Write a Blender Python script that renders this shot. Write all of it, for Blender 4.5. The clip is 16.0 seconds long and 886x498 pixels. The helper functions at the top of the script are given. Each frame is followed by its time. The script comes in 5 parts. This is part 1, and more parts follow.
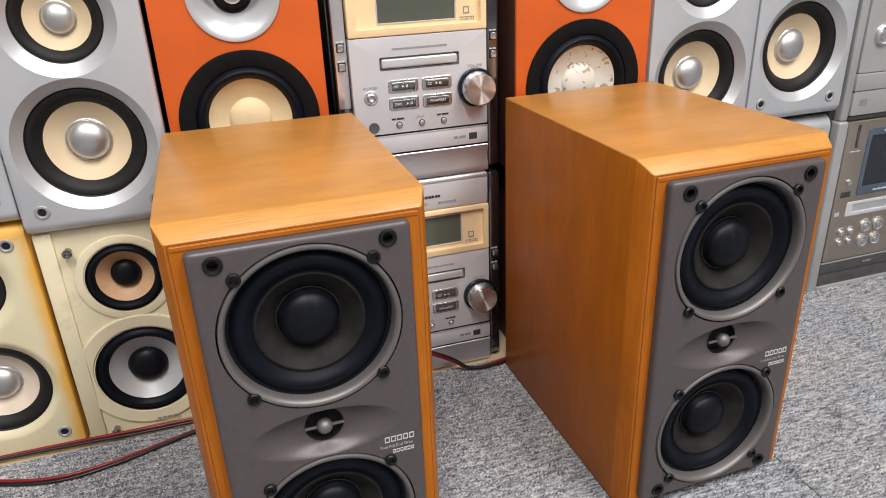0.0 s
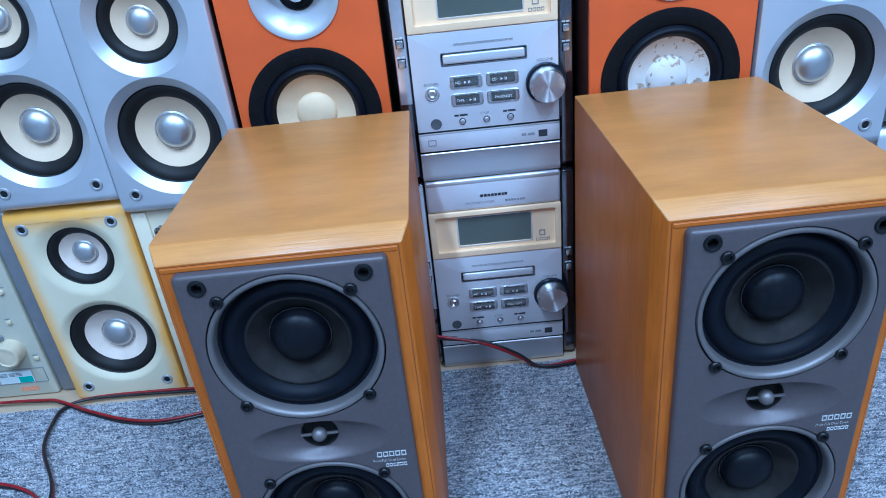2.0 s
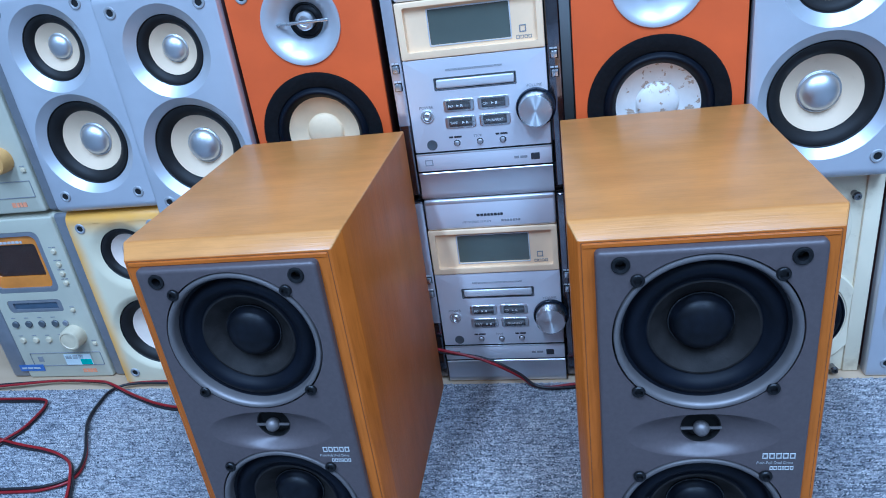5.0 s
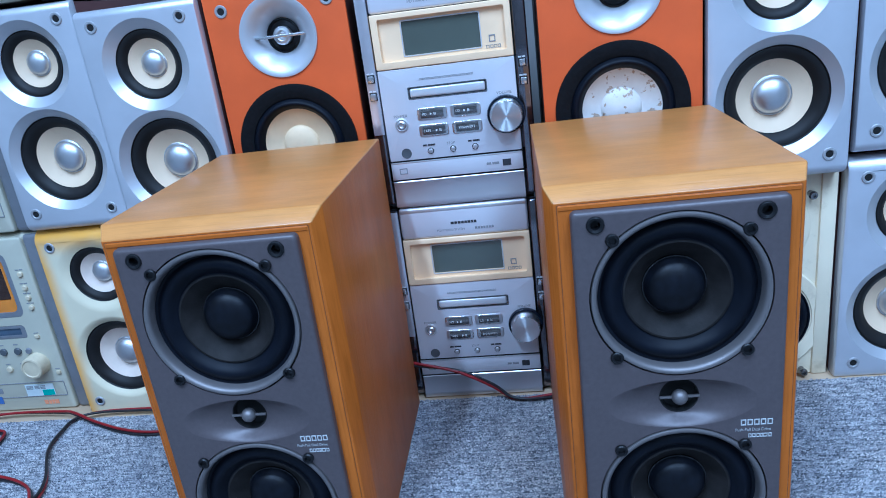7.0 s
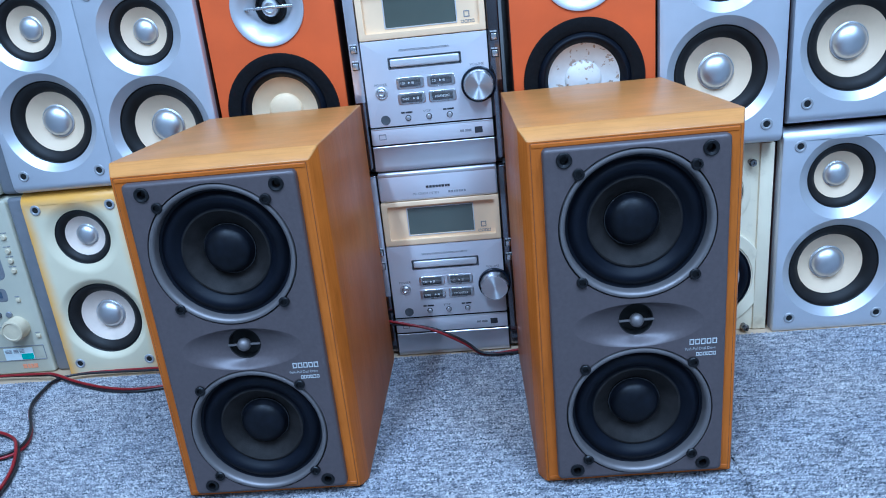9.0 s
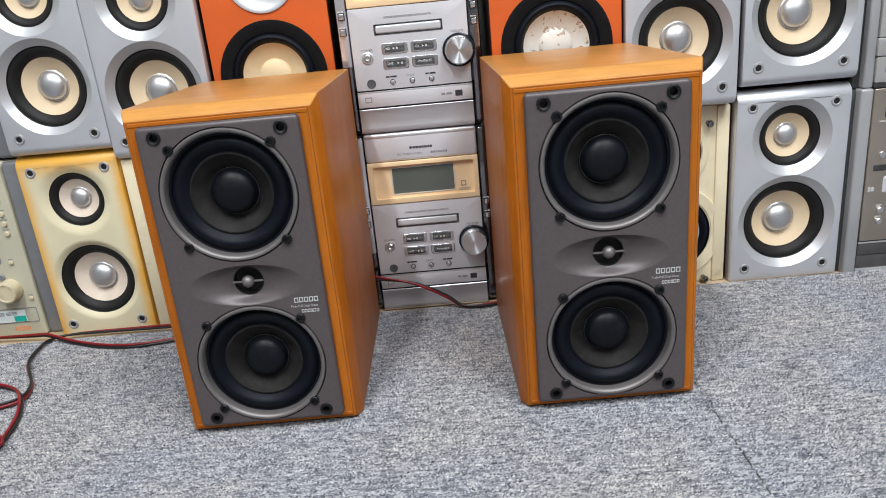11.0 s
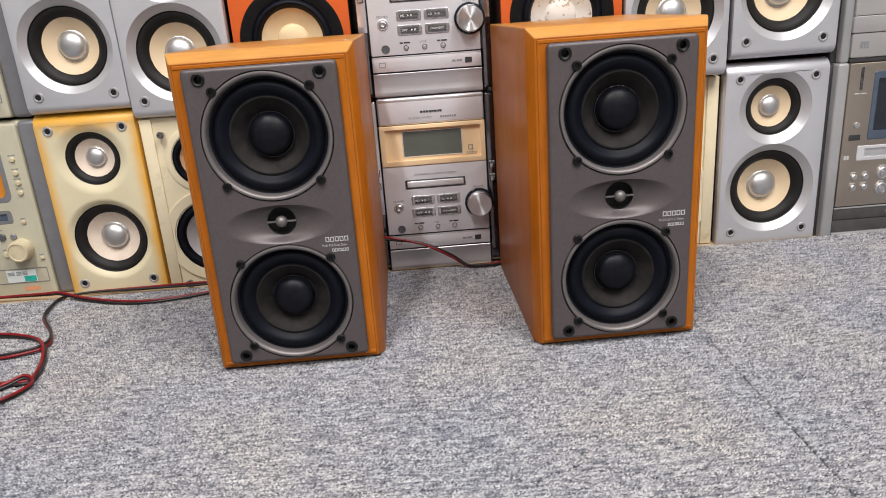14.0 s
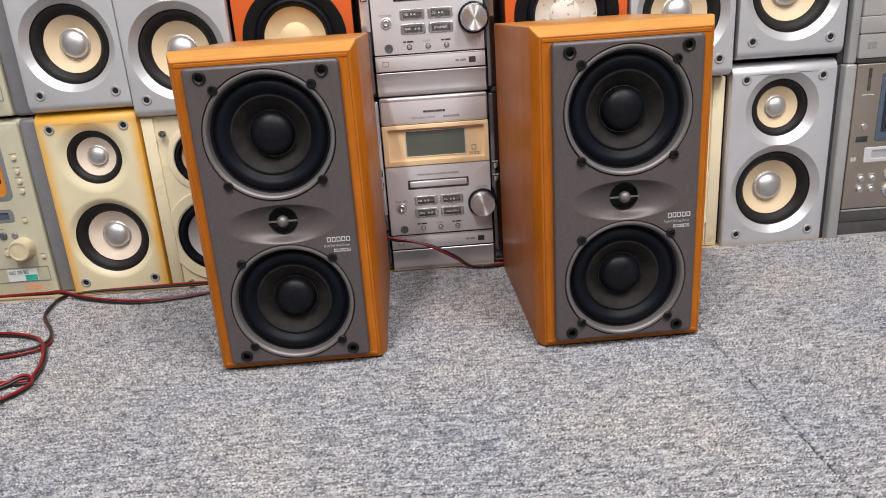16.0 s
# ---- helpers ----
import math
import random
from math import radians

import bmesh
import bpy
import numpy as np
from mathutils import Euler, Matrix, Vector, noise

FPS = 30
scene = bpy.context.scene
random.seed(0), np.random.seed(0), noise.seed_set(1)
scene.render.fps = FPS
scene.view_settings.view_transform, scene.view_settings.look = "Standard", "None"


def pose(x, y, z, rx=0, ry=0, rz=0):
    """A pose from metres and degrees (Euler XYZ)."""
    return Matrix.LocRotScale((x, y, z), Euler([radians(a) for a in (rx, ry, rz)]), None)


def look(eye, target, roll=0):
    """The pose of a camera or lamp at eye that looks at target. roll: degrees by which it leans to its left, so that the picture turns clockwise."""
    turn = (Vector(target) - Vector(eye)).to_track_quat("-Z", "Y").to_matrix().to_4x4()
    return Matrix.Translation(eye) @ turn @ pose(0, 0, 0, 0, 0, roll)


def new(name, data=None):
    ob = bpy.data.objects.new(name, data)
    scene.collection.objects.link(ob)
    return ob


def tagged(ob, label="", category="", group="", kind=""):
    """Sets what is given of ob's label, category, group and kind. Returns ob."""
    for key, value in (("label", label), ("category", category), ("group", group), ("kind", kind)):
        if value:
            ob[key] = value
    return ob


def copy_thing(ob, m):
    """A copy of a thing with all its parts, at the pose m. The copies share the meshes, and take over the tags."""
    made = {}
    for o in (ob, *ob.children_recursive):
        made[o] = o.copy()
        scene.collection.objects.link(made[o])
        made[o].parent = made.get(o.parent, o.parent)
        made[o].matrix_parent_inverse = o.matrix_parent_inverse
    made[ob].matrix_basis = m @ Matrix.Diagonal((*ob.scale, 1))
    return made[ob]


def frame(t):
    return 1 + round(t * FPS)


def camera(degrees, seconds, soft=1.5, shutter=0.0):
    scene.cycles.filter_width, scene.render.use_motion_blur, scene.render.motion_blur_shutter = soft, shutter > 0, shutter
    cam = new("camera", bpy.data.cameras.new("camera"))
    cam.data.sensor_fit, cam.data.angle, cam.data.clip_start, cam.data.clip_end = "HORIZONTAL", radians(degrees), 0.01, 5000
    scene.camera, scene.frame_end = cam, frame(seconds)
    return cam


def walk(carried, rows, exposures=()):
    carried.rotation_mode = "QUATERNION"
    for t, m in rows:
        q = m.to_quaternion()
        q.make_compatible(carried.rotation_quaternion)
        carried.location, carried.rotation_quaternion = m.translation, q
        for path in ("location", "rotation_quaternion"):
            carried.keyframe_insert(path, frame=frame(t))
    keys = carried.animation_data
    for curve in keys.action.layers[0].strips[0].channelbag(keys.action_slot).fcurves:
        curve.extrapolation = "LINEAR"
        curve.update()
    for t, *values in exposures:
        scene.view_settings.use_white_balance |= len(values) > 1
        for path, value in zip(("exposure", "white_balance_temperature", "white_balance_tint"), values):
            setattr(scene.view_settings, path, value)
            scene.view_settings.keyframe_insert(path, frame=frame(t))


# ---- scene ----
cam = camera(64.4, 16.0, soft=1.0)
METRES, EYE, TILT, LEAN, TURN = 0.65, 0.4725, 0.0, 0.0, -17.1
ROWS = [
    (0.0, 0.0, 0.0, 0.0, -0.96, -24.13, 2.14),
    (0.5, 0.0506, 0.0361, 0.0269, 2.27, -26.8, 3.29),
    (1.0, 0.0997, 0.0621, 0.0515, 6.88, -28.71, 4.7),
    (1.5, 0.1495, 0.0814, 0.0657, 10.75, -28.92, 4.37),
    (2.0, 0.212, 0.0904, 0.0746, 15.18, -28.73, 5.42),
    (2.5, 0.2813, 0.1026, 0.0769, 18.25, -27.91, 5.58),
    (3.0, 0.3271, 0.1154, 0.0747, 20.68, -27.53, 6.38),
    (3.5, 0.3616, 0.1179, 0.0712, 23.0, -26.86, 6.21),
    (6.0, 0.4329, 0.0974, 0.0225, 25.34, -22.59, 7.74),
    (6.5, 0.4272, 0.0776, -0.0085, 23.85, -20.99, 7.31),
    (7.0, 0.424, 0.0567, -0.036, 22.79, -19.81, 7.07),
    (7.5, 0.4234, 0.039, -0.0593, 21.49, -19.93, 6.73),
    (8.0, 0.4203, 0.0077, -0.0749, 21.16, -19.76, 6.5),
    (8.5, 0.4253, -0.0292, -0.0816, 20.44, -19.12, 5.7),
    (9.0, 0.4287, -0.0631, -0.0931, 19.5, -18.94, 5.56),
    (9.5, 0.4333, -0.0916, -0.1049, 18.84, -19.32, 5.49),
    (12.0, 0.4077, -0.2286, -0.1648, 14.89, -18.69, 4.53),
    (12.5, 0.3973, -0.2528, -0.1765, 14.2, -18.37, 4.0),
    (13.0, 0.3826, -0.2743, -0.1875, 13.97, -18.35, 3.69),
    (13.5, 0.3702, -0.2872, -0.1956, 14.13, -18.48, 3.75),
    (14.0, 0.3608, -0.2917, -0.2046, 13.95, -18.75, 3.89),
    (14.5, 0.3586, -0.2934, -0.2069, 14.03, -18.79, 3.72),
    (15.0, 0.3576, -0.2847, -0.2055, 13.96, -18.78, 3.75),
    (15.5, 0.3586, -0.2849, -0.2054, 14.06, -18.63, 3.88),
    (16.0, 0.3595, -0.2822, -0.2072, 14.29, -18.7, 3.74),
]
# the film's automatic white balance: warm, then blue, then neutral again
EXPOSURES = [
    (0.0, -0.05, 6500, 10), (0.2, -0.05, 6400, 10), (0.35, -0.13, 5650, 6), (0.5, -0.14, 4820, 1), (0.7, -0.20, 4200, 1), (1.0, -0.21, 4000, 0), (2.0, -0.21, 3950, 2),
    (3.5, -0.21, 3950, 4), (6.0, -0.21, 4000, 4), (7.0, -0.21, 4010, 4), (8.0, -0.17, 4040, 3), (9.0, -0.14, 4080, 3), (9.6, -0.16, 4300, 4), (10.4, -0.06, 4600, 5), (11.2, -0.04, 6350, 9), (11.8, -0.04, 6500, 12), (16.0, -0.04, 6560, 13),
]
path = [(t, pose(0, 0, EYE, TILT, LEAN, TURN) @ pose(METRES * x, METRES * y, METRES * z, 90 + pitch, roll, yaw)) for t, x, y, z, yaw, pitch, roll in ROWS]
path.append((5.8, look((0.291, -0.018, 0.496), (-0.099, 1.777, -0.297), -8.3)))
walk(cam, sorted(path, key=lambda row: row[0]), EXPOSURES)


# ---------------------------------------------------------------- light
world = bpy.data.worlds.new("world")
scene.world = world
world.use_nodes = True
world.node_tree.nodes["Background"].inputs[0].default_value = (0.9, 0.95, 1.0, 1)
world.node_tree.nodes["Background"].inputs[1].default_value = 0.02


def overhead_lamp(x, y, sx, sy, watts):
    lamp = bpy.data.lights.new("tube_and_fill_light", "AREA")
    lamp.shape, lamp.size, lamp.size_y, lamp.energy = "RECTANGLE", sx, sy, watts
    lamp.color = (1.0, 0.985, 0.965)
    ob = new("tube_and_fill_light", lamp)
    ob.matrix_world = pose(x, y, 2.38, 0, 0, 0)
    return ob


# the second entry is an unseen fill, added to brighten left-facing sides
LAMPS = [(-0.28, -0.80, 57), (-0.85, -1.45, 14), (1.10, -0.65, 52), (1.35, -2.10, 34)]
for lx, ly, watts in LAMPS:
    overhead_lamp(lx, ly, 0.10 if lx < 0 else 0.60, 1.2, watts)


# ---------------------------------------------------------------- materials
def mat(name, color, rough=0.5, metal=0.0, var=0.08, scale=60.0, bump=0.0, bump_scale=400.0, spec=0.5,
        stretch=(1, 1, 1), color2=None, coat=0.0, fine=0.0, rough_var=0.08):
    m = bpy.data.materials.new(name)
    m.use_nodes = True
    nt = m.node_tree
    n, ln = nt.nodes, nt.links
    b = n["Principled BSDF"]
    b.inputs["Roughness"].default_value = rough
    b.inputs["Metallic"].default_value = metal
    b.inputs["Specular IOR Level"].default_value = spec
    b.inputs["Coat Weight"].default_value = coat
    tc = n.new("ShaderNodeTexCoord")
    mp = n.new("ShaderNodeMapping")
    mp.inputs["Scale"].default_value = stretch
    ln.new(tc.outputs["Object"], mp.inputs["Vector"])
    no = n.new("ShaderNodeTexNoise")
    no.inputs["Scale"].default_value = scale
    no.inputs["Detail"].default_value = 5
    ln.new(mp.outputs[0], no.inputs["Vector"])
    mix = n.new("ShaderNodeMix")
    mix.data_type = "RGBA"
    c2 = color2 or tuple(c * (1 - 2 * var) for c in color)
    mix.inputs[6].default_value = (*c2, 1)
    mix.inputs[7].default_value = (*(tuple(min(1, c * (1 + var)) for c in color) if not color2 else color), 1)
    ramp = n.new("ShaderNodeMapRange")
    ramp.inputs[1].default_value, ramp.inputs[2].default_value = 0.3, 0.7
    ln.new(no.outputs[0], ramp.inputs[0])
    ln.new(ramp.outputs[0], mix.inputs[0])
    ln.new(mix.outputs[2], b.inputs["Base Color"])
    rr = n.new("ShaderNodeMapRange")
    rr.inputs[3].default_value, rr.inputs[4].default_value = max(0.02, rough - rough_var), min(1, rough + rough_var)
    n2 = n.new("ShaderNodeTexNoise")
    n2.inputs["Scale"].default_value = 23
    n2.inputs["Detail"].default_value = 6
    ln.new(tc.outputs["Object"], n2.inputs["Vector"])
    ln.new(n2.outputs[0], rr.inputs[0])
    ln.new(rr.outputs[0], b.inputs["Roughness"])
    if bump:
        bn = n.new("ShaderNodeTexNoise")
        bn.inputs["Scale"].default_value = bump_scale
        bn.inputs["Detail"].default_value = 4
        ln.new(mp.outputs[0], bn.inputs["Vector"])
        bu = n.new("ShaderNodeBump")
        bu.inputs["Strength"].default_value = bump
        bu.inputs["Distance"].default_value = 0.001
        ln.new(bn.outputs[0], bu.inputs["Height"])
        ln.new(bu.outputs[0], b.inputs["Normal"])
    return m


def wood(name, stretch, dark, light, rough, pore=0.40, sheen=0.38, relief=0.2):
    """Veneer: long fine grain, broad figure and pores."""
    m = mat(name, light, rough, 0, color2=dark, scale=22, stretch=stretch, bump=relief, bump_scale=560, rough_var=0.07, spec=sheen)
    nt = m.node_tree
    n, ln = nt.nodes, nt.links
    mp = next(x for x in n if x.type == "MAPPING")
    mix = next(x for x in n if x.type == "MIX")
    pores = n.new("ShaderNodeTexNoise")
    pores.inputs["Scale"].default_value = 480
    pores.inputs["Detail"].default_value = 3
    ln.new(mp.outputs[0], pores.inputs["Vector"])
    r = n.new("ShaderNodeMapRange")
    r.inputs[1].default_value, r.inputs[2].default_value = 0.49, 0.70
    r.inputs[3].default_value, r.inputs[4].default_value = 0.0, pore
    ln.new(pores.outputs[0], r.inputs[0])
    over = n.new("ShaderNodeMix")
    over.data_type = "RGBA"
    over.inputs[7].default_value = (*(c * 0.55 for c in dark), 1)
    ln.new(mix.outputs[2], over.inputs[6])
    ln.new(r.outputs[0], over.inputs[0])
    # cloudy figure across the sheet of veneer
    fig = n.new("ShaderNodeTexNoise")
    fig.inputs["Scale"].default_value = 42
    fig.inputs["Detail"].default_value = 6
    fig.inputs["Roughness"].default_value = 0.65
    mp2 = n.new("ShaderNodeMapping")
    mp2.inputs["Scale"].default_value = tuple(max(s, 0.35) for s in stretch)
    tc = next(x for x in n if x.type == "TEX_COORD")
    ln.new(tc.outputs["Object"], mp2.inputs["Vector"])
    ln.new(mp2.outputs[0], fig.inputs["Vector"])
    tone = n.new("ShaderNodeMapRange")
    tone.inputs[1].default_value, tone.inputs[2].default_value = 0.3, 0.7
    tone.inputs[3].default_value, tone.inputs[4].default_value = 0.86, 1.12
    ln.new(fig.outputs[0], tone.inputs[0])
    mul = n.new("ShaderNodeMix")
    mul.data_type, mul.blend_type = "RGBA", "MULTIPLY"
    mul.inputs[0].default_value = 1
    ln.new(over.outputs[2], mul.inputs[6])
    ln.new(tone.outputs[0], mul.inputs[7])
    ln.new(mul.outputs[2], n["Principled BSDF"].inputs["Base Color"])
    return m


WOOD_D, WOOD_L = (0.395, 0.110, 0.009), (0.450, 0.134, 0.012)
M_WOOD_V = wood("veneer_upright_grain", (1, 1, 0.06), WOOD_D, WOOD_L, 0.32, 0.34, 0.14)
# side veneer toned less red, to offset reddish light bounced between the cabinets
M_WOOD_S = wood("side_upright_grain_bounce_toned", (1, 1, 0.06), (0.400, 0.119, 0.009), (0.418, 0.128, 0.010), 0.35, 0.20, 0.13)
# top veneer is paler: reflected light from above is put into its colour
M_WOOD_T = wood("top_cross_grain_with_sheen", (0.06, 1, 1), (0.485, 0.208, 0.042), (0.525, 0.230, 0.050), 0.35, 0.13, 0.5, 0.10)
# rough-grained chamfer; the light on its upward slope is put into the colour
M_WOOD_C = wood("lit_chamfer_veneer", (0.05, 1, 1), (0.50, 0.215, 0.043), (0.60, 0.285, 0.070), 0.38, 0.22, 0.45, 0.22)
M_WOOD_H = wood("veneer_level_grain", (0.06, 1, 1), WOOD_D, WOOD_L, 0.32, 0.24, 0.14)
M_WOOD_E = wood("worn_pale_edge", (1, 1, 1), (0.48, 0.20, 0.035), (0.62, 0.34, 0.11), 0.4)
M_GROOVE = mat("dark_groove", (0.18, 0.060, 0.010), 0.7)
M_BAFFLE = mat("grey_brown_plastic", (0.096, 0.079, 0.080), 0.42, 0.15, var=0.05, scale=300, bump=0.05, bump_scale=1500)
M_TRIM = mat("grey_metal_trim", (0.20, 0.183, 0.178), 0.50, 0.60, var=0.04)
M_RUBBER = mat("black_rubber", (0.0042, 0.0054, 0.0100), 0.50, 0, var=0.2, scale=30, rough_var=0.1, spec=0.15)
M_CONE_G = mat("dark_grey_cone", (0.0180, 0.0160, 0.0150), 0.70, 0, var=0.25, scale=70, bump=0.2, spec=0.2)
M_CAP_B = mat("black_dust_cap", (0.0040, 0.0048, 0.0082), 0.45, 0, var=0.3, scale=160, spec=0.22)
M_GLUE = mat("dry_black_glue", (0.010, 0.010, 0.012), 0.22, 0, var=0.4, scale=420, bump=0.6, bump_scale=700, rough_var=0.15)
M_BLACK = mat("black_plastic", (0.007, 0.007, 0.008), 0.4, spec=0.3)
M_SURR = mat("matt_rubber_surround", (0.0108, 0.0098, 0.0094), 0.58, 0, var=0.12, scale=45, rough_var=0.1, spec=0.3)
M_RING = mat("pale_grey_plastic_ring", (0.36, 0.36, 0.365), 0.45, 0.2, var=0.06, scale=80)
M_HOLE = mat("black_hole", (0.004, 0.004, 0.004), 0.8)
M_FOAM = mat("black_foam_ring", (0.0055, 0.0055, 0.0065), 0.75, 0, var=0.2, scale=300, bump=0.2, spec=0.15)
M_SILVER = mat("silver_paint", (0.635, 0.642, 0.675), 0.40, 0.50, var=0.05, scale=14, bump=0.02, bump_scale=2500)
M_SILVER_B = mat("silver_bowl_paint", (0.575, 0.58, 0.60), 0.40, 0.50, var=0.03, scale=20)
M_PANEL = mat("silver_grey_panel", (0.765, 0.757, 0.785), 0.36, 0.40, var=0.04, scale=10)
M_PANEL_L = mat("bright_silver_strip", (0.72, 0.72, 0.73), 0.38, 0.75, var=0.03)
# pale copy of the pillar chrome; a bright reflection is put into its colour
M_PILLAR_LIT = mat("pillar_chrome_lit_copy", (0.72, 0.70, 0.74), 0.22, 0.7, var=0.08, scale=25)
M_FOOT = mat("polished_silver_panel", (0.72, 0.71, 0.73), 0.36, 0.85, var=0.04, scale=10)
M_SLOT = mat("bright_slot_flap", (0.66, 0.66, 0.67), 0.3, 0.3, var=0.04, scale=90, stretch=(0.05, 1, 1))
M_CHROME = mat("polished_chrome", (0.68, 0.68, 0.69), 0.45, 1.0, var=0.03, rough_var=0.07)
M_CHROME_D = mat("dark_chrome", (0.22, 0.21, 0.23), 0.13, 0.95, var=0.1)
M_COLLAR = mat("dark_blue_gloss_collar", (0.010, 0.014, 0.026), 0.2, 0.2)
M_KEY = mat("smoked_chrome_key", (0.26, 0.25, 0.245), 0.16, 0.9, var=0.15, scale=60)
M_ALU = mat("satin_aluminium", (0.68, 0.68, 0.69), 0.27, 0.95, var=0.04, scale=40)
M_CREAM_F = mat("yellowed_cream_plastic", (0.90, 0.67, 0.40), 0.4, 0, var=0.05, scale=20)
M_CREAM_O = mat("warm_cream_cone", (0.84, 0.65, 0.385), 0.62, 0, var=0.07, scale=30, bump=0.1)
M_PALE_C = mat("pinkish_white_paper_cone", (0.72, 0.605, 0.49), 0.62, 0, var=0.06, scale=40, bump=0.14)
M_TAN_C = mat("tan_cone", (0.66, 0.40, 0.22), 0.5, 0, var=0.08, scale=40)
M_WHITE_C = mat("silver_white_cone", (0.60, 0.60, 0.61), 0.4, 0.3, var=0.05, scale=40)
M_LCD = mat("grey_green_display", (0.104, 0.117, 0.094), 0.12, 0, var=0.1, scale=8, coat=0.6)
M_AMBER = mat("amber_display_frame", (0.66, 0.24, 0.015), 0.18, 0, var=0.15, scale=20, coat=0.5)
M_AMBER_D = mat("dark_brown_display", (0.030, 0.012, 0.006), 0.12, 0, coat=0.5)
M_ORANGE = mat("orange_vinyl", (0.63, 0.108, 0.012), 0.5, 0, var=0.06, scale=18, bump=0.08, bump_scale=900)
M_MAROON = mat("dark_maroon_laminate", (0.105, 0.048, 0.045), 0.40, 0, var=0.12, scale=20)
M_BROWN = mat("dark_brown_laminate", (0.060, 0.024, 0.018), 0.4, 0, var=0.15, scale=20)
M_COMP_W = mat("pale_grey_cream_plastic", (0.51, 0.485, 0.365), 0.42, 0, var=0.05, scale=12)
M_COMP_P = mat("slate_grey_plastic", (0.25, 0.253, 0.270), 0.38, 0.35, var=0.05)
M_SLATE_D = mat("dark_slate_button", (0.105, 0.112, 0.120), 0.4, 0.2, var=0.08)
M_KNOB_Y = mat("yellowed_knob_plastic", (0.62, 0.36, 0.10), 0.4)
M_KNOB_C = mat("ivory_knob_plastic", (0.62, 0.54, 0.36), 0.4)
M_CHAMP = mat("champagne_grey_panel", (0.56, 0.488, 0.415), 0.40, 1.0, var=0.06, scale=10)
M_DARKP = mat("charcoal_panel", (0.055, 0.054, 0.056), 0.4, 0.3, var=0.1)
M_ASH = mat("ash_grey_fascia_paint", (0.50, 0.485, 0.475), 0.38, 0.45, var=0.05, scale=10)
M_SMOKE = mat("smoky_grey_panel", (0.115, 0.110, 0.110), 0.36, 0.5, var=0.1)
M_LCD_B = mat("dark_blue_display", (0.010, 0.014, 0.022), 0.1, 0, coat=0.6)
M_LCD_F = mat("steel_blue_display_frame", (0.115, 0.15, 0.21), 0.3, 0.4)
M_INK = mat("dark_ink", (0.03, 0.03, 0.035), 0.6)
M_INK_W = mat("pale_print", (0.55, 0.55, 0.54), 0.5)
M_INK_B = mat("bright_print", (0.80, 0.80, 0.78), 0.5)
M_INK_G = mat("grey_print", (0.25, 0.25, 0.26), 0.6)
M_INK_O = mat("orange_print", (0.72, 0.30, 0.15), 0.6)
M_TEAL = mat("teal_sticker", (0.02, 0.42, 0.34), 0.4)
M_STICK = mat("white_sticker", (0.70, 0.76, 0.74), 0.4)
M_STICK_B = mat("blue_sticker", (0.09, 0.16, 0.42), 0.4)
M_RED = mat("red_cable", (0.23, 0.006, 0.010), 0.38, 0, var=0.15)
M_CABLE = mat("black_cable", (0.014, 0.012, 0.014), 0.4, 0, var=0.2)
M_BOARD = mat("pale_wooden_board", (0.55, 0.42, 0.27), 0.6, 0, color2=(0.40, 0.29, 0.17), scale=14, stretch=(0.08, 1, 1), bump=0.1)
M_WALL = mat("grey_wall_paint", (0.22, 0.215, 0.205), 0.7, 0, var=0.04, scale=3, bump=0.05)
M_CEIL = mat("white_ceiling_board", (0.80, 0.80, 0.78), 0.8, 0, var=0.03, scale=3)
M_BACKER = mat("grey_floor_screed", (0.25, 0.24, 0.23), 0.8, 0, var=0.1, scale=10)


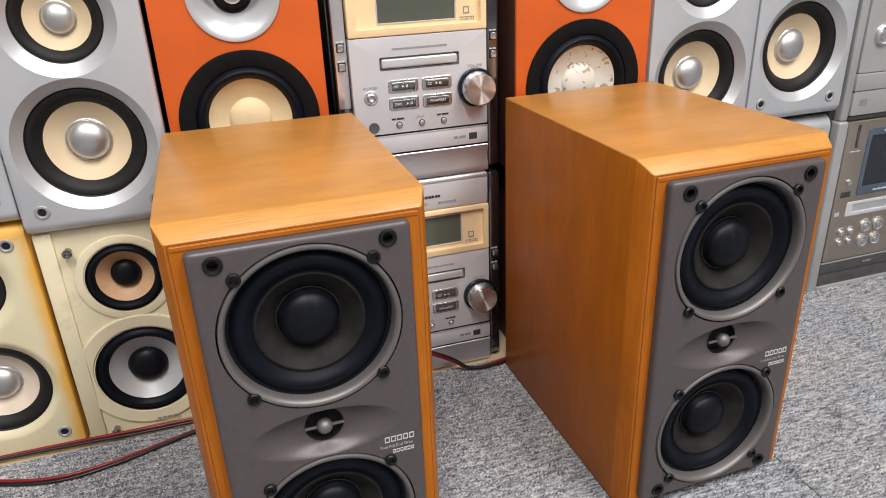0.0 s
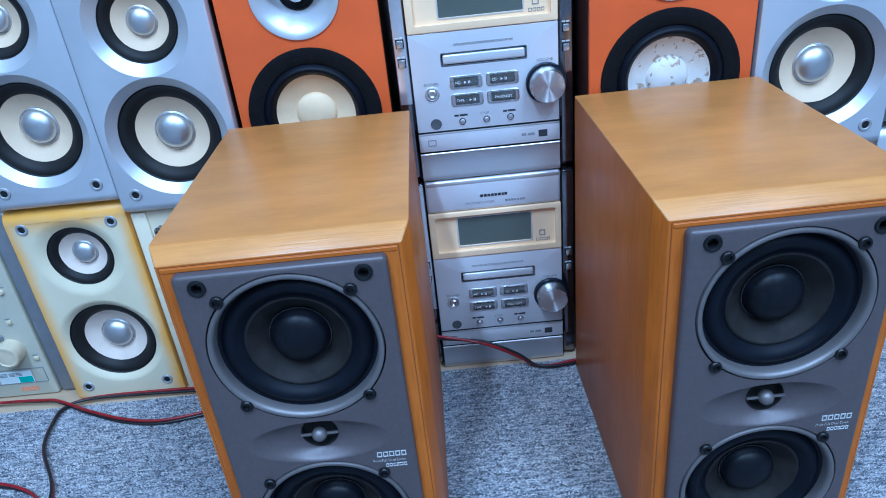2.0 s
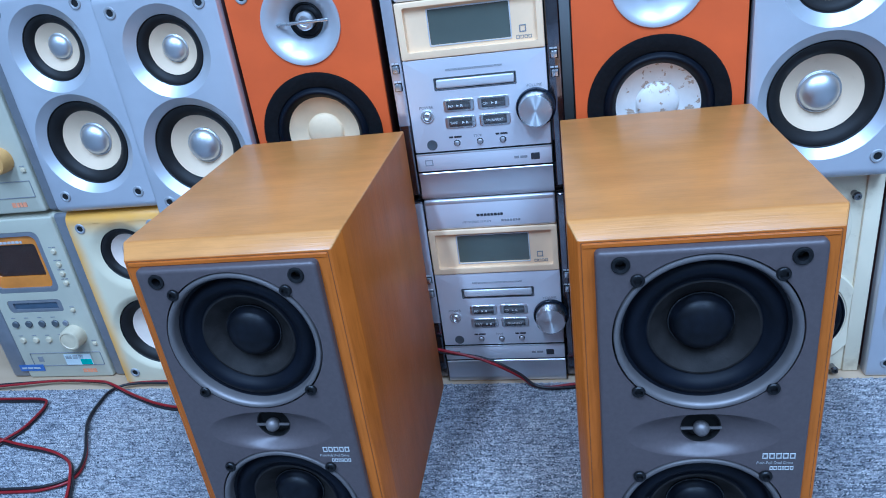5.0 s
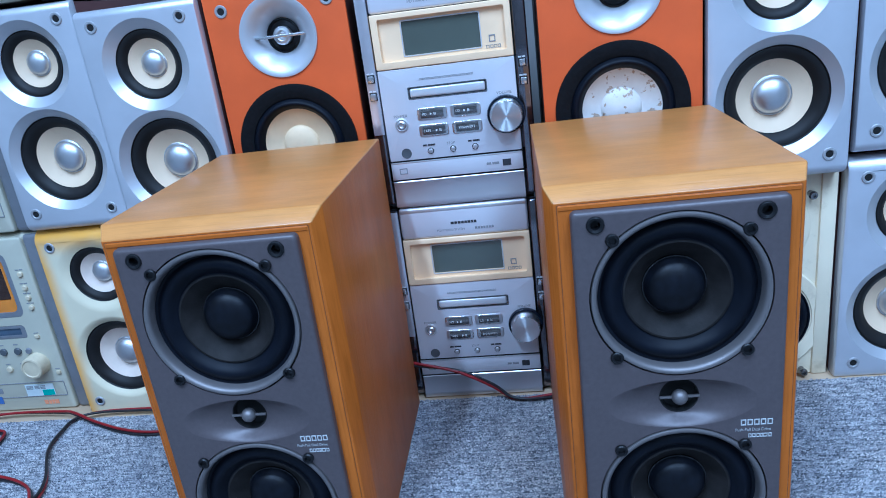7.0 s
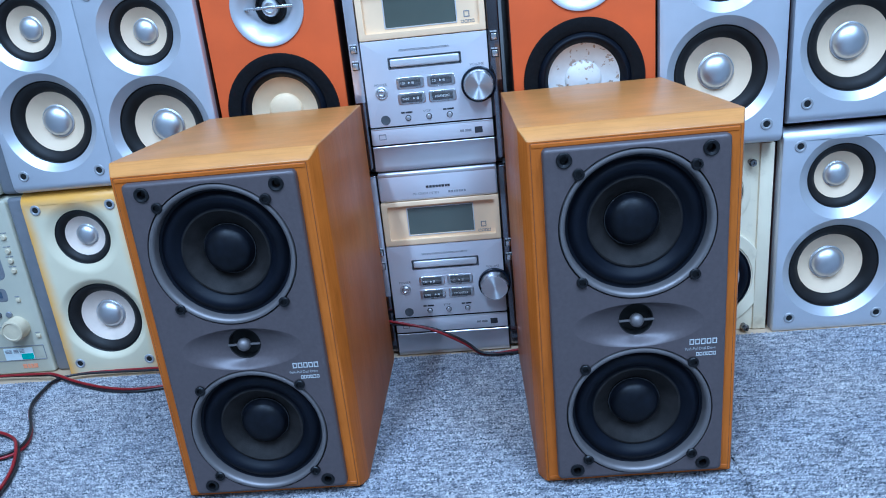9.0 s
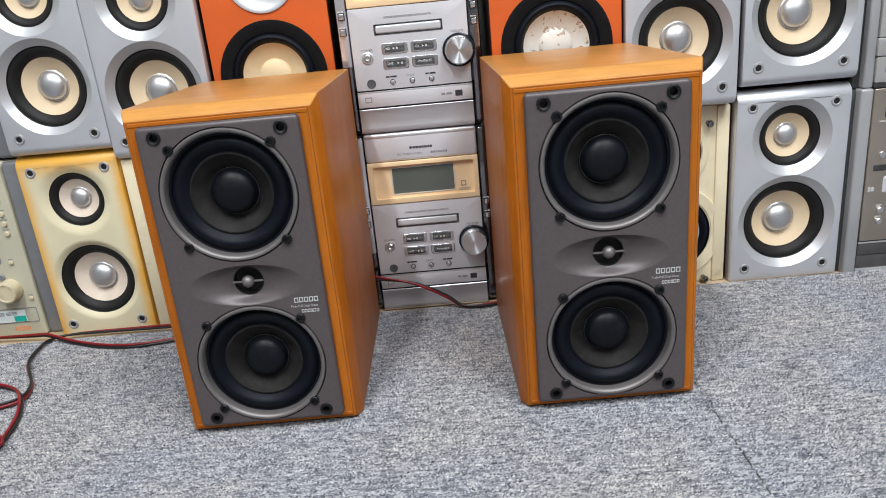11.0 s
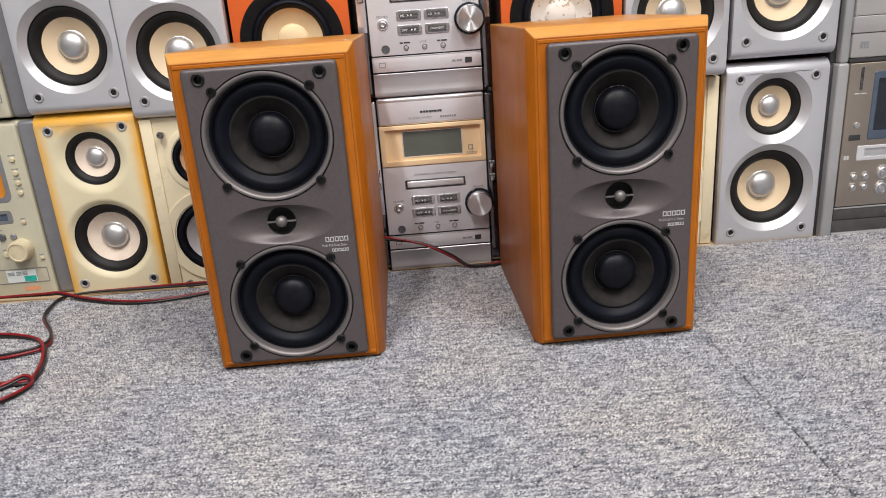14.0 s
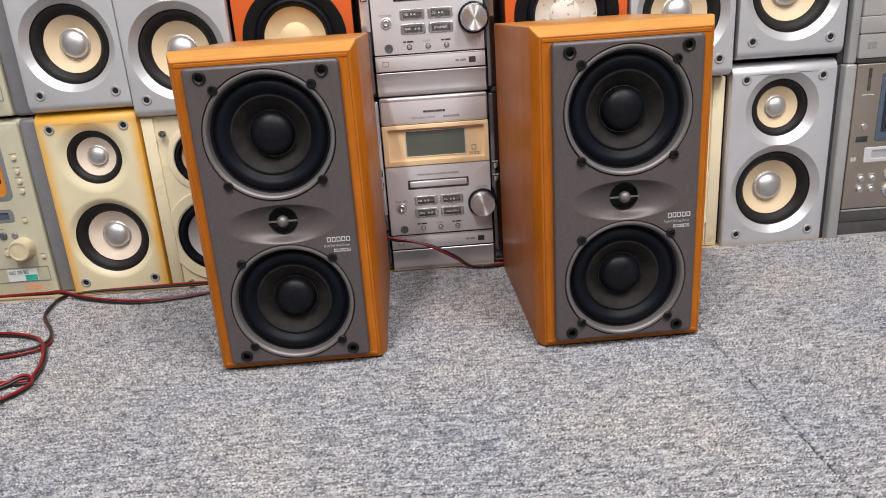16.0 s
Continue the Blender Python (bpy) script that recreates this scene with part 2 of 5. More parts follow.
def yellowed(name):
    """Old white plastic that has gone deep yellow towards the cabinet's edges."""
    m = mat(name, (0.72, 0.645, 0.435), 0.42, 0, var=0.05, scale=12)
    nt = m.node_tree
    n, ln = nt.nodes, nt.links
    tc = next(x for x in n if x.type == "TEX_COORD")
    mix = next(x for x in n if x.type == "MIX")
    sep = n.new("ShaderNodeSeparateXYZ")
    ln.new(tc.outputs["Object"], sep.inputs[0])
    ax = n.new("ShaderNodeMath"); ax.operation = "ABSOLUTE"
    ln.new(sep.outputs[0], ax.inputs[0])
    wob = n.new("ShaderNodeTexNoise"); wob.inputs["Scale"].default_value = 34; wob.inputs["Detail"].default_value = 6
    ln.new(tc.outputs["Object"], wob.inputs["Vector"])
    ad = n.new("ShaderNodeMath"); ad.operation = "MULTIPLY_ADD"; ad.inputs[1].default_value = 0.012
    ln.new(wob.outputs[0], ad.inputs[0]); ln.new(ax.outputs[0], ad.inputs[2])
    r1 = n.new("ShaderNodeMapRange"); r1.interpolation_type = "SMOOTHSTEP"
    r1.inputs[1].default_value, r1.inputs[2].default_value = 0.053, 0.074
    ln.new(ad.outputs[0], r1.inputs[0])
    zz = n.new("ShaderNodeMath"); zz.operation = "MULTIPLY_ADD"; zz.inputs[1].default_value = 0.012
    ln.new(wob.outputs[0], zz.inputs[0]); ln.new(sep.outputs[2], zz.inputs[2])
    r2 = n.new("ShaderNodeMapRange"); r2.interpolation_type = "SMOOTHSTEP"
    r2.inputs[1].default_value, r2.inputs[2].default_value = 0.222, 0.252
    ln.new(zz.outputs[0], r2.inputs[0])
    mx = n.new("ShaderNodeMath"); mx.operation = "MAXIMUM"
    ln.new(r1.outputs[0], mx.inputs[0]); ln.new(r2.outputs[0], mx.inputs[1])
    over = n.new("ShaderNodeMix"); over.data_type = "RGBA"
    over.inputs[7].default_value = (0.76, 0.39, 0.040, 1)
    ln.new(mix.outputs[2], over.inputs[6]); ln.new(mx.outputs[0], over.inputs[0])
    ln.new(over.outputs[2], n["Principled BSDF"].inputs["Base Color"])
    return m


M_YELLOW = yellowed("aged_yellow_plastic")


def grubby(name, base, dirt, amount=0.75, rough=0.42, fleck=26):
    """An old surface with brownish smears and specks."""
    m = mat(name, base, rough, 0, var=0.05, scale=9, bump=0.05)
    nt = m.node_tree
    n, ln = nt.nodes, nt.links
    tc = next(x for x in n if x.type == "TEX_COORD")
    mix = next(x for x in n if x.type == "MIX")
    a = n.new("ShaderNodeTexNoise"); a.inputs["Scale"].default_value = fleck; a.inputs["Detail"].default_value = 8; a.inputs["Roughness"].default_value = 0.7
    ln.new(tc.outputs["Object"], a.inputs["Vector"])
    r = n.new("ShaderNodeMapRange"); r.inputs[1].default_value, r.inputs[2].default_value, r.inputs[4].default_value = 0.56, 0.80, amount
    ln.new(a.outputs[0], r.inputs[0])
    over = n.new("ShaderNodeMix"); over.data_type = "RGBA"
    over.inputs[7].default_value = (*dirt, 1)
    ln.new(mix.outputs[2], over.inputs[6]); ln.new(r.outputs[0], over.inputs[0])
    ln.new(over.outputs[2], n["Principled BSDF"].inputs["Base Color"])
    return m


def scuffed(name, base):
    """Grey paint with short pale scratches and rubbed spots."""
    m = mat(name, base, 0.42, 0.3, var=0.07, scale=12)
    nt = m.node_tree
    n, ln = nt.nodes, nt.links
    tc = next(x for x in n if x.type == "TEX_COORD")
    mix = next(x for x in n if x.type == "MIX")
    mp = n.new("ShaderNodeMapping"); mp.inputs["Scale"].default_value = (1, 1, 0.35)
    ln.new(tc.outputs["Object"], mp.inputs["Vector"])
    a = n.new("ShaderNodeTexNoise"); a.inputs["Scale"].default_value = 190; a.inputs["Detail"].default_value = 6; a.inputs["Roughness"].default_value = 0.75
    ln.new(mp.outputs[0], a.inputs["Vector"])
    r = n.new("ShaderNodeMapRange"); r.inputs[1].default_value, r.inputs[2].default_value, r.inputs[4].default_value = 0.66, 0.72, 0.7
    ln.new(a.outputs[0], r.inputs[0])
    over = n.new("ShaderNodeMix"); over.data_type = "RGBA"
    over.inputs[7].default_value = (0.72, 0.71, 0.69, 1)
    ln.new(mix.outputs[2], over.inputs[6]); ln.new(r.outputs[0], over.inputs[0])
    ln.new(over.outputs[2], n["Principled BSDF"].inputs["Base Color"])
    return m


M_CHEEK = scuffed("scuffed_grey_cheek_paint", (0.42, 0.42, 0.425))
M_CREAM_C = grubby("cream_paper_cone", (0.725, 0.566, 0.370), (0.46, 0.33, 0.19), 0.55, 0.62, 30)
M_WHITE_P = grubby("old_white_plastic", (0.78, 0.69, 0.48), (0.42, 0.34, 0.21))


def peeling(name):
    """White cone coating, flaked off in small brown-edged patches."""
    m = mat(name, (0.74, 0.71, 0.65), 0.6, 0, var=0.05, scale=60, bump=0.2)
    nt = m.node_tree
    n, ln = nt.nodes, nt.links
    tc = next(x for x in n if x.type == "TEX_COORD")
    mix = next(x for x in n if x.type == "MIX")
    no = n.new("ShaderNodeTexNoise"); no.inputs["Scale"].default_value = 105; no.inputs["Detail"].default_value = 6; no.inputs["Roughness"].default_value = 0.62
    ln.new(tc.outputs["Object"], no.inputs["Vector"])
    r = n.new("ShaderNodeValToRGB")
    r.color_ramp.elements[0].position, r.color_ramp.elements[0].color = 0.585, (0, 0, 0, 1)
    r.color_ramp.elements[1].position, r.color_ramp.elements[1].color = 0.615, (1, 1, 1, 1)
    e = r.color_ramp.elements.new(0.68); e.color = (0.45, 0.45, 0.45, 1)
    ln.new(no.outputs[0], r.inputs[0])
    over = n.new("ShaderNodeMix"); over.data_type = "RGBA"
    over.inputs[7].default_value = (0.33, 0.22, 0.12, 1)
    ln.new(mix.outputs[2], over.inputs[6]); ln.new(r.outputs[0], over.inputs[0])
    ln.new(over.outputs[2], n["Principled BSDF"].inputs["Base Color"])
    return m


M_PEEL = peeling("flaking_white_cone")


def carpet_material():
    m = bpy.data.materials.new("heather_grey_carpet")
    m.use_nodes = True
    nt = m.node_tree
    n, ln = nt.nodes, nt.links
    b = n["Principled BSDF"]
    b.inputs["Roughness"].default_value = 0.9
    b.inputs["Specular IOR Level"].default_value = 0.15
    tc = n.new("ShaderNodeTexCoord")
    mp = n.new("ShaderNodeMapping"); mp.inputs["Scale"].default_value = (0.32, 1, 1)
    ln.new(tc.outputs["Object"], mp.inputs["Vector"])
    a = n.new("ShaderNodeTexNoise"); a.inputs["Scale"].default_value = 420; a.inputs["Detail"].default_value = 3
    ln.new(mp.outputs[0], a.inputs["Vector"])
    c = n.new("ShaderNodeTexNoise"); c.inputs["Scale"].default_value = 5; c.inputs["Detail"].default_value = 4
    ln.new(tc.outputs["Object"], c.inputs["Vector"])
    ramp = n.new("ShaderNodeValToRGB")
    els = ramp.color_ramp.elements
    els[0].position, els[0].color = 0.32, (0.045, 0.050, 0.062, 1)
    els[1].position, els[1].color = 0.68, (0.50, 0.50, 0.50, 1)
    e = els.new(0.5); e.color = (0.20, 0.205, 0.215, 1)
    ln.new(a.outputs[0], ramp.inputs[0])
    shade = n.new("ShaderNodeMapRange"); shade.inputs[3].default_value, shade.inputs[4].default_value = 0.85, 1.12
    ln.new(c.outputs[0], shade.inputs[0])
    mul = n.new("ShaderNodeMix"); mul.data_type = "RGBA"; mul.blend_type = "MULTIPLY"; mul.inputs[0].default_value = 1
    ln.new(ramp.outputs[0], mul.inputs[6]); ln.new(shade.outputs[0], mul.inputs[7])
    ln.new(mul.outputs[2], b.inputs["Base Color"])
    bu = n.new("ShaderNodeBump"); bu.inputs["Strength"].default_value = 0.8; bu.inputs["Distance"].default_value = 0.002
    ln.new(a.outputs[0], bu.inputs["Height"]); ln.new(bu.outputs[0], b.inputs["Normal"])
    return m


M_CARPET = carpet_material()


def pile_material():
    """Each loop has its own shade of grey, drawn out in rows and broad drifts."""
    m = bpy.data.materials.new("heather_pile")
    m.use_nodes = True
    nt = m.node_tree
    n, ln = nt.nodes, nt.links
    b = n["Principled BSDF"]
    b.inputs["Roughness"].default_value = 0.85
    b.inputs["Specular IOR Level"].default_value = 0.2
    tc = n.new("ShaderNodeTexCoord")
    geo = n.new("ShaderNodeNewGeometry")
    mp = n.new("ShaderNodeMapping"); mp.inputs["Scale"].default_value = (0.085, 1, 0.0)
    ln.new(tc.outputs["Object"], mp.inputs["Vector"])
    row = n.new("ShaderNodeTexNoise"); row.inputs["Scale"].default_value = 430; row.inputs["Detail"].default_value = 2
    ln.new(mp.outputs[0], row.inputs["Vector"])
    fleck = n.new("ShaderNodeTexNoise"); fleck.inputs["Scale"].default_value = 210; fleck.inputs["Detail"].default_value = 2
    mp2 = n.new("ShaderNodeMapping"); mp2.inputs["Scale"].default_value = (0.5, 1, 0.0)
    ln.new(tc.outputs["Object"], mp2.inputs["Vector"]); ln.new(mp2.outputs[0], fleck.inputs["Vector"])
    drift = n.new("ShaderNodeTexNoise"); drift.inputs["Scale"].default_value = 6; drift.inputs["Detail"].default_value = 5
    ln.new(tc.outputs["Object"], drift.inputs["Vector"])

    def weigh(src, k, prev):
        mm = n.new("ShaderNodeMath"); mm.operation = "MULTIPLY_ADD"; mm.inputs[1].default_value = k
        ln.new(src, mm.inputs[0])
        if prev is None:
            mm.inputs[2].default_value = 0.0
        else:
            ln.new(prev, mm.inputs[2])
        return mm.outputs[0]
    v = weigh(geo.outputs["Random Per Island"], 0.22, None)
    v = weigh(row.outputs[0], 0.78, v)
    v = weigh(fleck.outputs[0], 0.33, v)
    v = weigh(drift.outputs[0], 0.10, v)
    ramp = n.new("ShaderNodeValToRGB")
    els = ramp.color_ramp.elements
    els[0].position, els[0].color = 0.49, (0.044, 0.049, 0.061, 1)
    els[1].position, els[1].color = 1.0, (0.55, 0.537, 0.52, 1)
    e = els.new(0.66); e.color = (0.162, 0.162, 0.184, 1)
    e = els.new(0.80); e.color = (0.345, 0.338, 0.345, 1)
    sc = n.new("ShaderNodeMath"); sc.operation = "MULTIPLY"; sc.inputs[1].default_value = 1.050
    ln.new(v, sc.inputs[0])
    ln.new(sc.outputs[0], ramp.inputs[0])
    hue = n.new("ShaderNodeMix"); hue.data_type = "RGBA"; hue.blend_type = "MULTIPLY"; hue.inputs[0].default_value = 1
    tint = n.new("ShaderNodeValToRGB")
    tint.color_ramp.elements[0].position, tint.color_ramp.elements[0].color = 0.35, (0.94, 0.98, 1.05, 1)
    tint.color_ramp.elements[1].position, tint.color_ramp.elements[1].color = 0.65, (1.05, 1.01, 0.96, 1)
    ln.new(drift.outputs[0], tint.inputs[0])
    ln.new(ramp.outputs[0], hue.inputs[6]); ln.new(tint.outputs[0], hue.inputs[7])
    ln.new(hue.outputs[2], b.inputs["Base Color"])
    return m


M_PILE = pile_material()


# ---------------------------------------------------------------- mesh helpers
def part(name, bm, material, parent, label="", sharp=32):
    """Link a bmesh as one mesh object under a thing or part."""
    me = bpy.data.meshes.new(name)
    bmesh.ops.recalc_face_normals(bm, faces=bm.faces)
    bm.to_mesh(me)
    bm.free()
    for p in me.polygons:
        p.use_smooth = p.normal.y > -0.9995   # flat fronts stay flat beside their rounded rims
    me.set_sharp_from_angle(angle=radians(sharp))
    mats = material if isinstance(material, (list, tuple)) else [material]
    for m in mats:
        me.materials.append(m)
    ob = new(name, me)
    ob.parent = parent
    if label:
        ob["label"] = label
    return ob


def thing(name, x, y, z, label, category, group="", rz=0.0):
    ob = new(name)
    ob.empty_display_size = 0.02
    ob.matrix_world = pose(x, y, z, 0, 0, rz)
    return tagged(ob, label, category, group)


def join(*bms):
    out = bms[0]
    for other in bms[1:]:
        me = bpy.data.meshes.new("tmp")
        other.to_mesh(me)
        other.free()
        out.from_mesh(me)
        bpy.data.meshes.remove(me)
    return out


def rbox(x0, x1, y0, y1, z0, z1, r=0.0, seg=2):
    bm = bmesh.new()
    bmesh.ops.create_cube(bm, size=1)
    for v in bm.verts:
        v.co = ((x0 + x1) / 2 + v.co.x * (x1 - x0), (y0 + y1) / 2 + v.co.y * (y1 - y0), (z0 + z1) / 2 + v.co.z * (z1 - z0))
    if r > 0:
        bmesh.ops.bevel(bm, geom=list(bm.edges), offset=r, segments=seg, profile=0.5, affect="EDGES")
    return bm


def lathe(profile, cx, cz, seg=56, close=False):
    """Revolve (radius, y) about the y axis through (cx, cz). A radius of 0 makes a pole."""
    bm = bmesh.new()
    rings = []
    for r, y in profile:
        if r < 1e-6:
            rings.append([bm.verts.new((cx, y, cz))])
        else:
            rings.append([bm.verts.new((cx + r * math.cos(2 * math.pi * i / seg), y, cz + r * math.sin(2 * math.pi * i / seg))) for i in range(seg)])
    for a, b in zip(rings, rings[1:]):
        for i in range(seg):
            j = (i + 1) % seg
            if len(a) == 1 and len(b) == 1:
                continue
            if len(a) == 1:
                bm.faces.new((a[0], b[i], b[j]))
            elif len(b) == 1:
                bm.faces.new((a[i], a[j], b[0]))
            else:
                bm.faces.new((a[i], a[j], b[j], b[i]))
    return bm


def arc(r0, y0, r1, y1, bulge, n=8):
    """Points of a roll from (r0, y0) to (r1, y1) that stands out by bulge towards -y."""
    return [(r0 + (r1 - r0) * i / n, y0 + (y1 - y0) * i / n - bulge * math.sin(math.pi * i / n)) for i in range(n + 1)]


def dome(r, y, height, n=8):
    """Points of a dome of radius r, from its rim at y to its top towards -y."""
    return [(r * math.cos(math.pi / 2 * i / n), y - height * math.sin(math.pi / 2 * i / n)) for i in range(n)] + [(0, y - height)]


def circle(cx, cz, r, n=56):
    return [(cx + r * math.cos(2 * math.pi * i / n), cz + r * math.sin(2 * math.pi * i / n)) for i in range(n)]


def ellipse(cx, cz, a, b, n=56):
    return [(cx + a * math.cos(2 * math.pi * i / n), cz + b * math.sin(2 * math.pi * i / n)) for i in range(n)]


def rrect(x0, x1, z0, z1, r, n=5):
    pts = []
    for cx, cz, a0 in ((x1 - r, z1 - r, 0), (x0 + r, z1 - r, 90), (x0 + r, z0 + r, 180), (x1 - r, z0 + r, 270)):
        for i in range(n + 1):
            a = radians(a0 + 90 * i / n)
            pts.append((cx + r * math.cos(a), cz + r * math.sin(a)))
    return pts


def loop(bm, pts, y):
    vs = [bm.verts.new((x, y, z)) for x, z in pts]
    es = [bm.edges.new((vs[i], vs[(i + 1) % len(vs)])) for i in range(len(vs))]
    return vs, es


def bridge(bm, a, b):
    for i in range(len(a)):
        j = (i + 1) % len(a)
        bm.faces.new((a[i], a[j], b[j], b[i]))


def plate(outline, y0, y1, holes=(), bevel=0.0, hole_depth=None, shrink=None):
    """A plate in the x-z plane, its front at y0 and back at y1, with true holes; bevel rounds the front's rim."""
    bm = bmesh.new()
    cx = sum(p[0] for p in outline) / len(outline)
    cz = sum(p[1] for p in outline) / len(outline)
    hx = max(abs(p[0] - cx) for p in outline)
    hz = max(abs(p[1] - cz) for p in outline)

    def inset(d):
        return [(cx + (x - cx) * (1 - d / hx), cz + (z - cz) * (1 - d / hz)) for x, z in outline]
    steps = 3 if bevel else 0
    rings = []
    front, edges = loop(bm, inset(bevel), y0)
    rings.append(front)
    for i in range(1, steps + 1):
        a = math.pi / 2 * i / steps
        rings.append([bm.verts.new((x, y0 + bevel * (1 - math.cos(a)), z)) for x, z in inset(bevel * (1 - math.sin(a)))])
    rings.append([bm.verts.new((x, y1, z)) for x, z in outline])
    for a, b in zip(rings, rings[1:]):
        bridge(bm, a, b)
    walls = []
    for h in holes:
        vs, es = loop(bm, h, y0)
        edges += es
        walls.append((vs, h))
    bmesh.ops.triangle_fill(bm, use_beauty=True, use_dissolve=False, edges=edges)
    for vs, h in walls:
        deep = [bm.verts.new((x, y1 if hole_depth is None else y0 + hole_depth, z)) for x, z in h]
        bridge(bm, vs, deep)
    if not holes:
        bm.faces.new(rings[-1])
    return bm


def tube(pts, r, seg=8, closed_ends=True):
    """A round tube along a smooth line through the points."""
    P = [Vector(p) for p in pts]
    P = [P[0] * 2 - P[1]] + P + [P[-1] * 2 - P[-2]]
    line = []
    for i in range(1, len(P) - 2):
        for k in range(8):
            t = k / 8
            a, b, c, d = P[i - 1:i + 3]
            line.append(0.5 * (2 * b + (c - a) * t + (2 * a - 5 * b + 4 * c - d) * t * t + (3 * b - a - 3 * c + d) * t ** 3))
    line.append(P[-2])
    bm = bmesh.new()
    rings = []
    for i, p in enumerate(line):
        d = (line[min(i + 1, len(line) - 1)] - line[max(i - 1, 0)]).normalized()
        s = d.cross(Vector((0, 0, 1)))
        s = s.normalized() if s.length > 1e-4 else Vector((1, 0, 0))
        u = s.cross(d)
        rings.append([bm.verts.new(p + r * (math.cos(2 * math.pi * k / seg) * s + math.sin(2 * math.pi * k / seg) * u)) for k in range(seg)])
    for a, b in zip(rings, rings[1:]):
        bridge(bm, a, b)
    bm.faces.new(rings[0])
    bm.faces.new(rings[-1])
    return bm


def lettering(text, x, y, z, size, material, parent, name="lettering", align="LEFT", squeeze=1.0):
    """Printed words on a front that faces -y, their baseline's start (or middle) at x, z."""
    cu = bpy.data.curves.new("text", "FONT")
    cu.body, cu.size, cu.align_x, cu.resolution_u = text, size, align, 2
    tmp = new("text", cu)
    bpy.context.view_layer.update()
    me = bpy.data.meshes.new_from_object(tmp.evaluated_get(bpy.context.evaluated_depsgraph_get()))
    bpy.data.objects.remove(tmp)
    bpy.data.curves.remove(cu)
    me.name = name
    for v in me.vertices:
        v.co = (x + v.co.x * squeeze, y, z + v.co.y)
    me.materials.clear()
    me.materials.append(material)
    ob = new(name, me)
    ob.parent = parent
    return ob


def bars(x0, x1, z0, z1, y, material, parent, gaps=(), name="printed_bar", hollow=False):
    """Writing that cannot be read: short raised bars in a row."""
    bm = bmesh.new()
    edges = [0.0, *gaps, 1.0]
    for a, b in zip(edges, edges[1:]):
        xa = x0 + (x1 - x0) * a
        xb = x0 + (x1 - x0) * b - (b - a) * (x1 - x0) * 0.2
        if hollow:
            t = (z1 - z0) * 0.15
            one = plate([(xb, z1), (xa, z1), (xa, z0), (xb, z0)], y - 0.0002, y + 0.0002, [[(xb - t, z1 - t), (xa + t, z1 - t), (xa + t, z0 + t), (xb - t, z0 + t)]])
        else:
            one = rbox(xa, xb, y - 0.0002, y + 0.0002, z0, z1)
        bm = join(bm, one)
    return part(name, bm, material, parent)


# ---------------------------------------------------------------- the room
def structure(name, bm, material, label):
    ob = part(name, bm, material, None)
    return tagged(ob, label, kind="structure")


EDGE = 0.676          # where the carpet ends before the row of hi-fi
LOW = -0.005          # top of the board on which the hi-fi stands
structure("floor", rbox(-1.3, 2.6, -3.2, 1.2, -0.12, -0.017), M_BACKER, "grey screed floor under the carpet")
structure("wall_back", rbox(-1.3, 2.6, 1.1, 1.2, -0.017, 2.5), M_WALL, "unseen plain grey wall closing the room behind the hi-fi")
structure("wall_front", rbox(-1.3, 2.6, -3.3, -3.2, -0.017, 2.5), M_WALL, "unseen plain grey wall closing the room")
# unseen left wall, set close in to dim the light from that side
structure("wall_left", rbox(-1.4, -1.3, -3.3, 1.2, -0.017, 2.5), M_WALL, "unseen plain grey wall closing the room")
structure("wall_right", rbox(2.6, 2.7, -3.3, 1.2, -0.017, 2.5), M_WALL, "unseen plain grey wall closing the room")
structure("ceiling", rbox(-1.4, 2.7, -3.3, 1.2, 2.5, 2.6), M_CEIL, "white ceiling board")
structure("board", rbox(-1.3, 2.6, EDGE + 0.0006, 1.1, -0.017, LOW, 0.001), M_BOARD, "pale wooden board under the row of hi-fi")
SEAM = 0.4570  # the joint between two sheets of carpet
for cx0, cx1 in ((-1.3, SEAM - 0.0006), (SEAM + 0.0006, 2.6)):
    structure("carpet", rbox(cx0, cx1, -3.2, EDGE, -0.017, -0.0016, 0.0012), M_CARPET, "heather grey loop-pile carpet sheet with a visible seam")


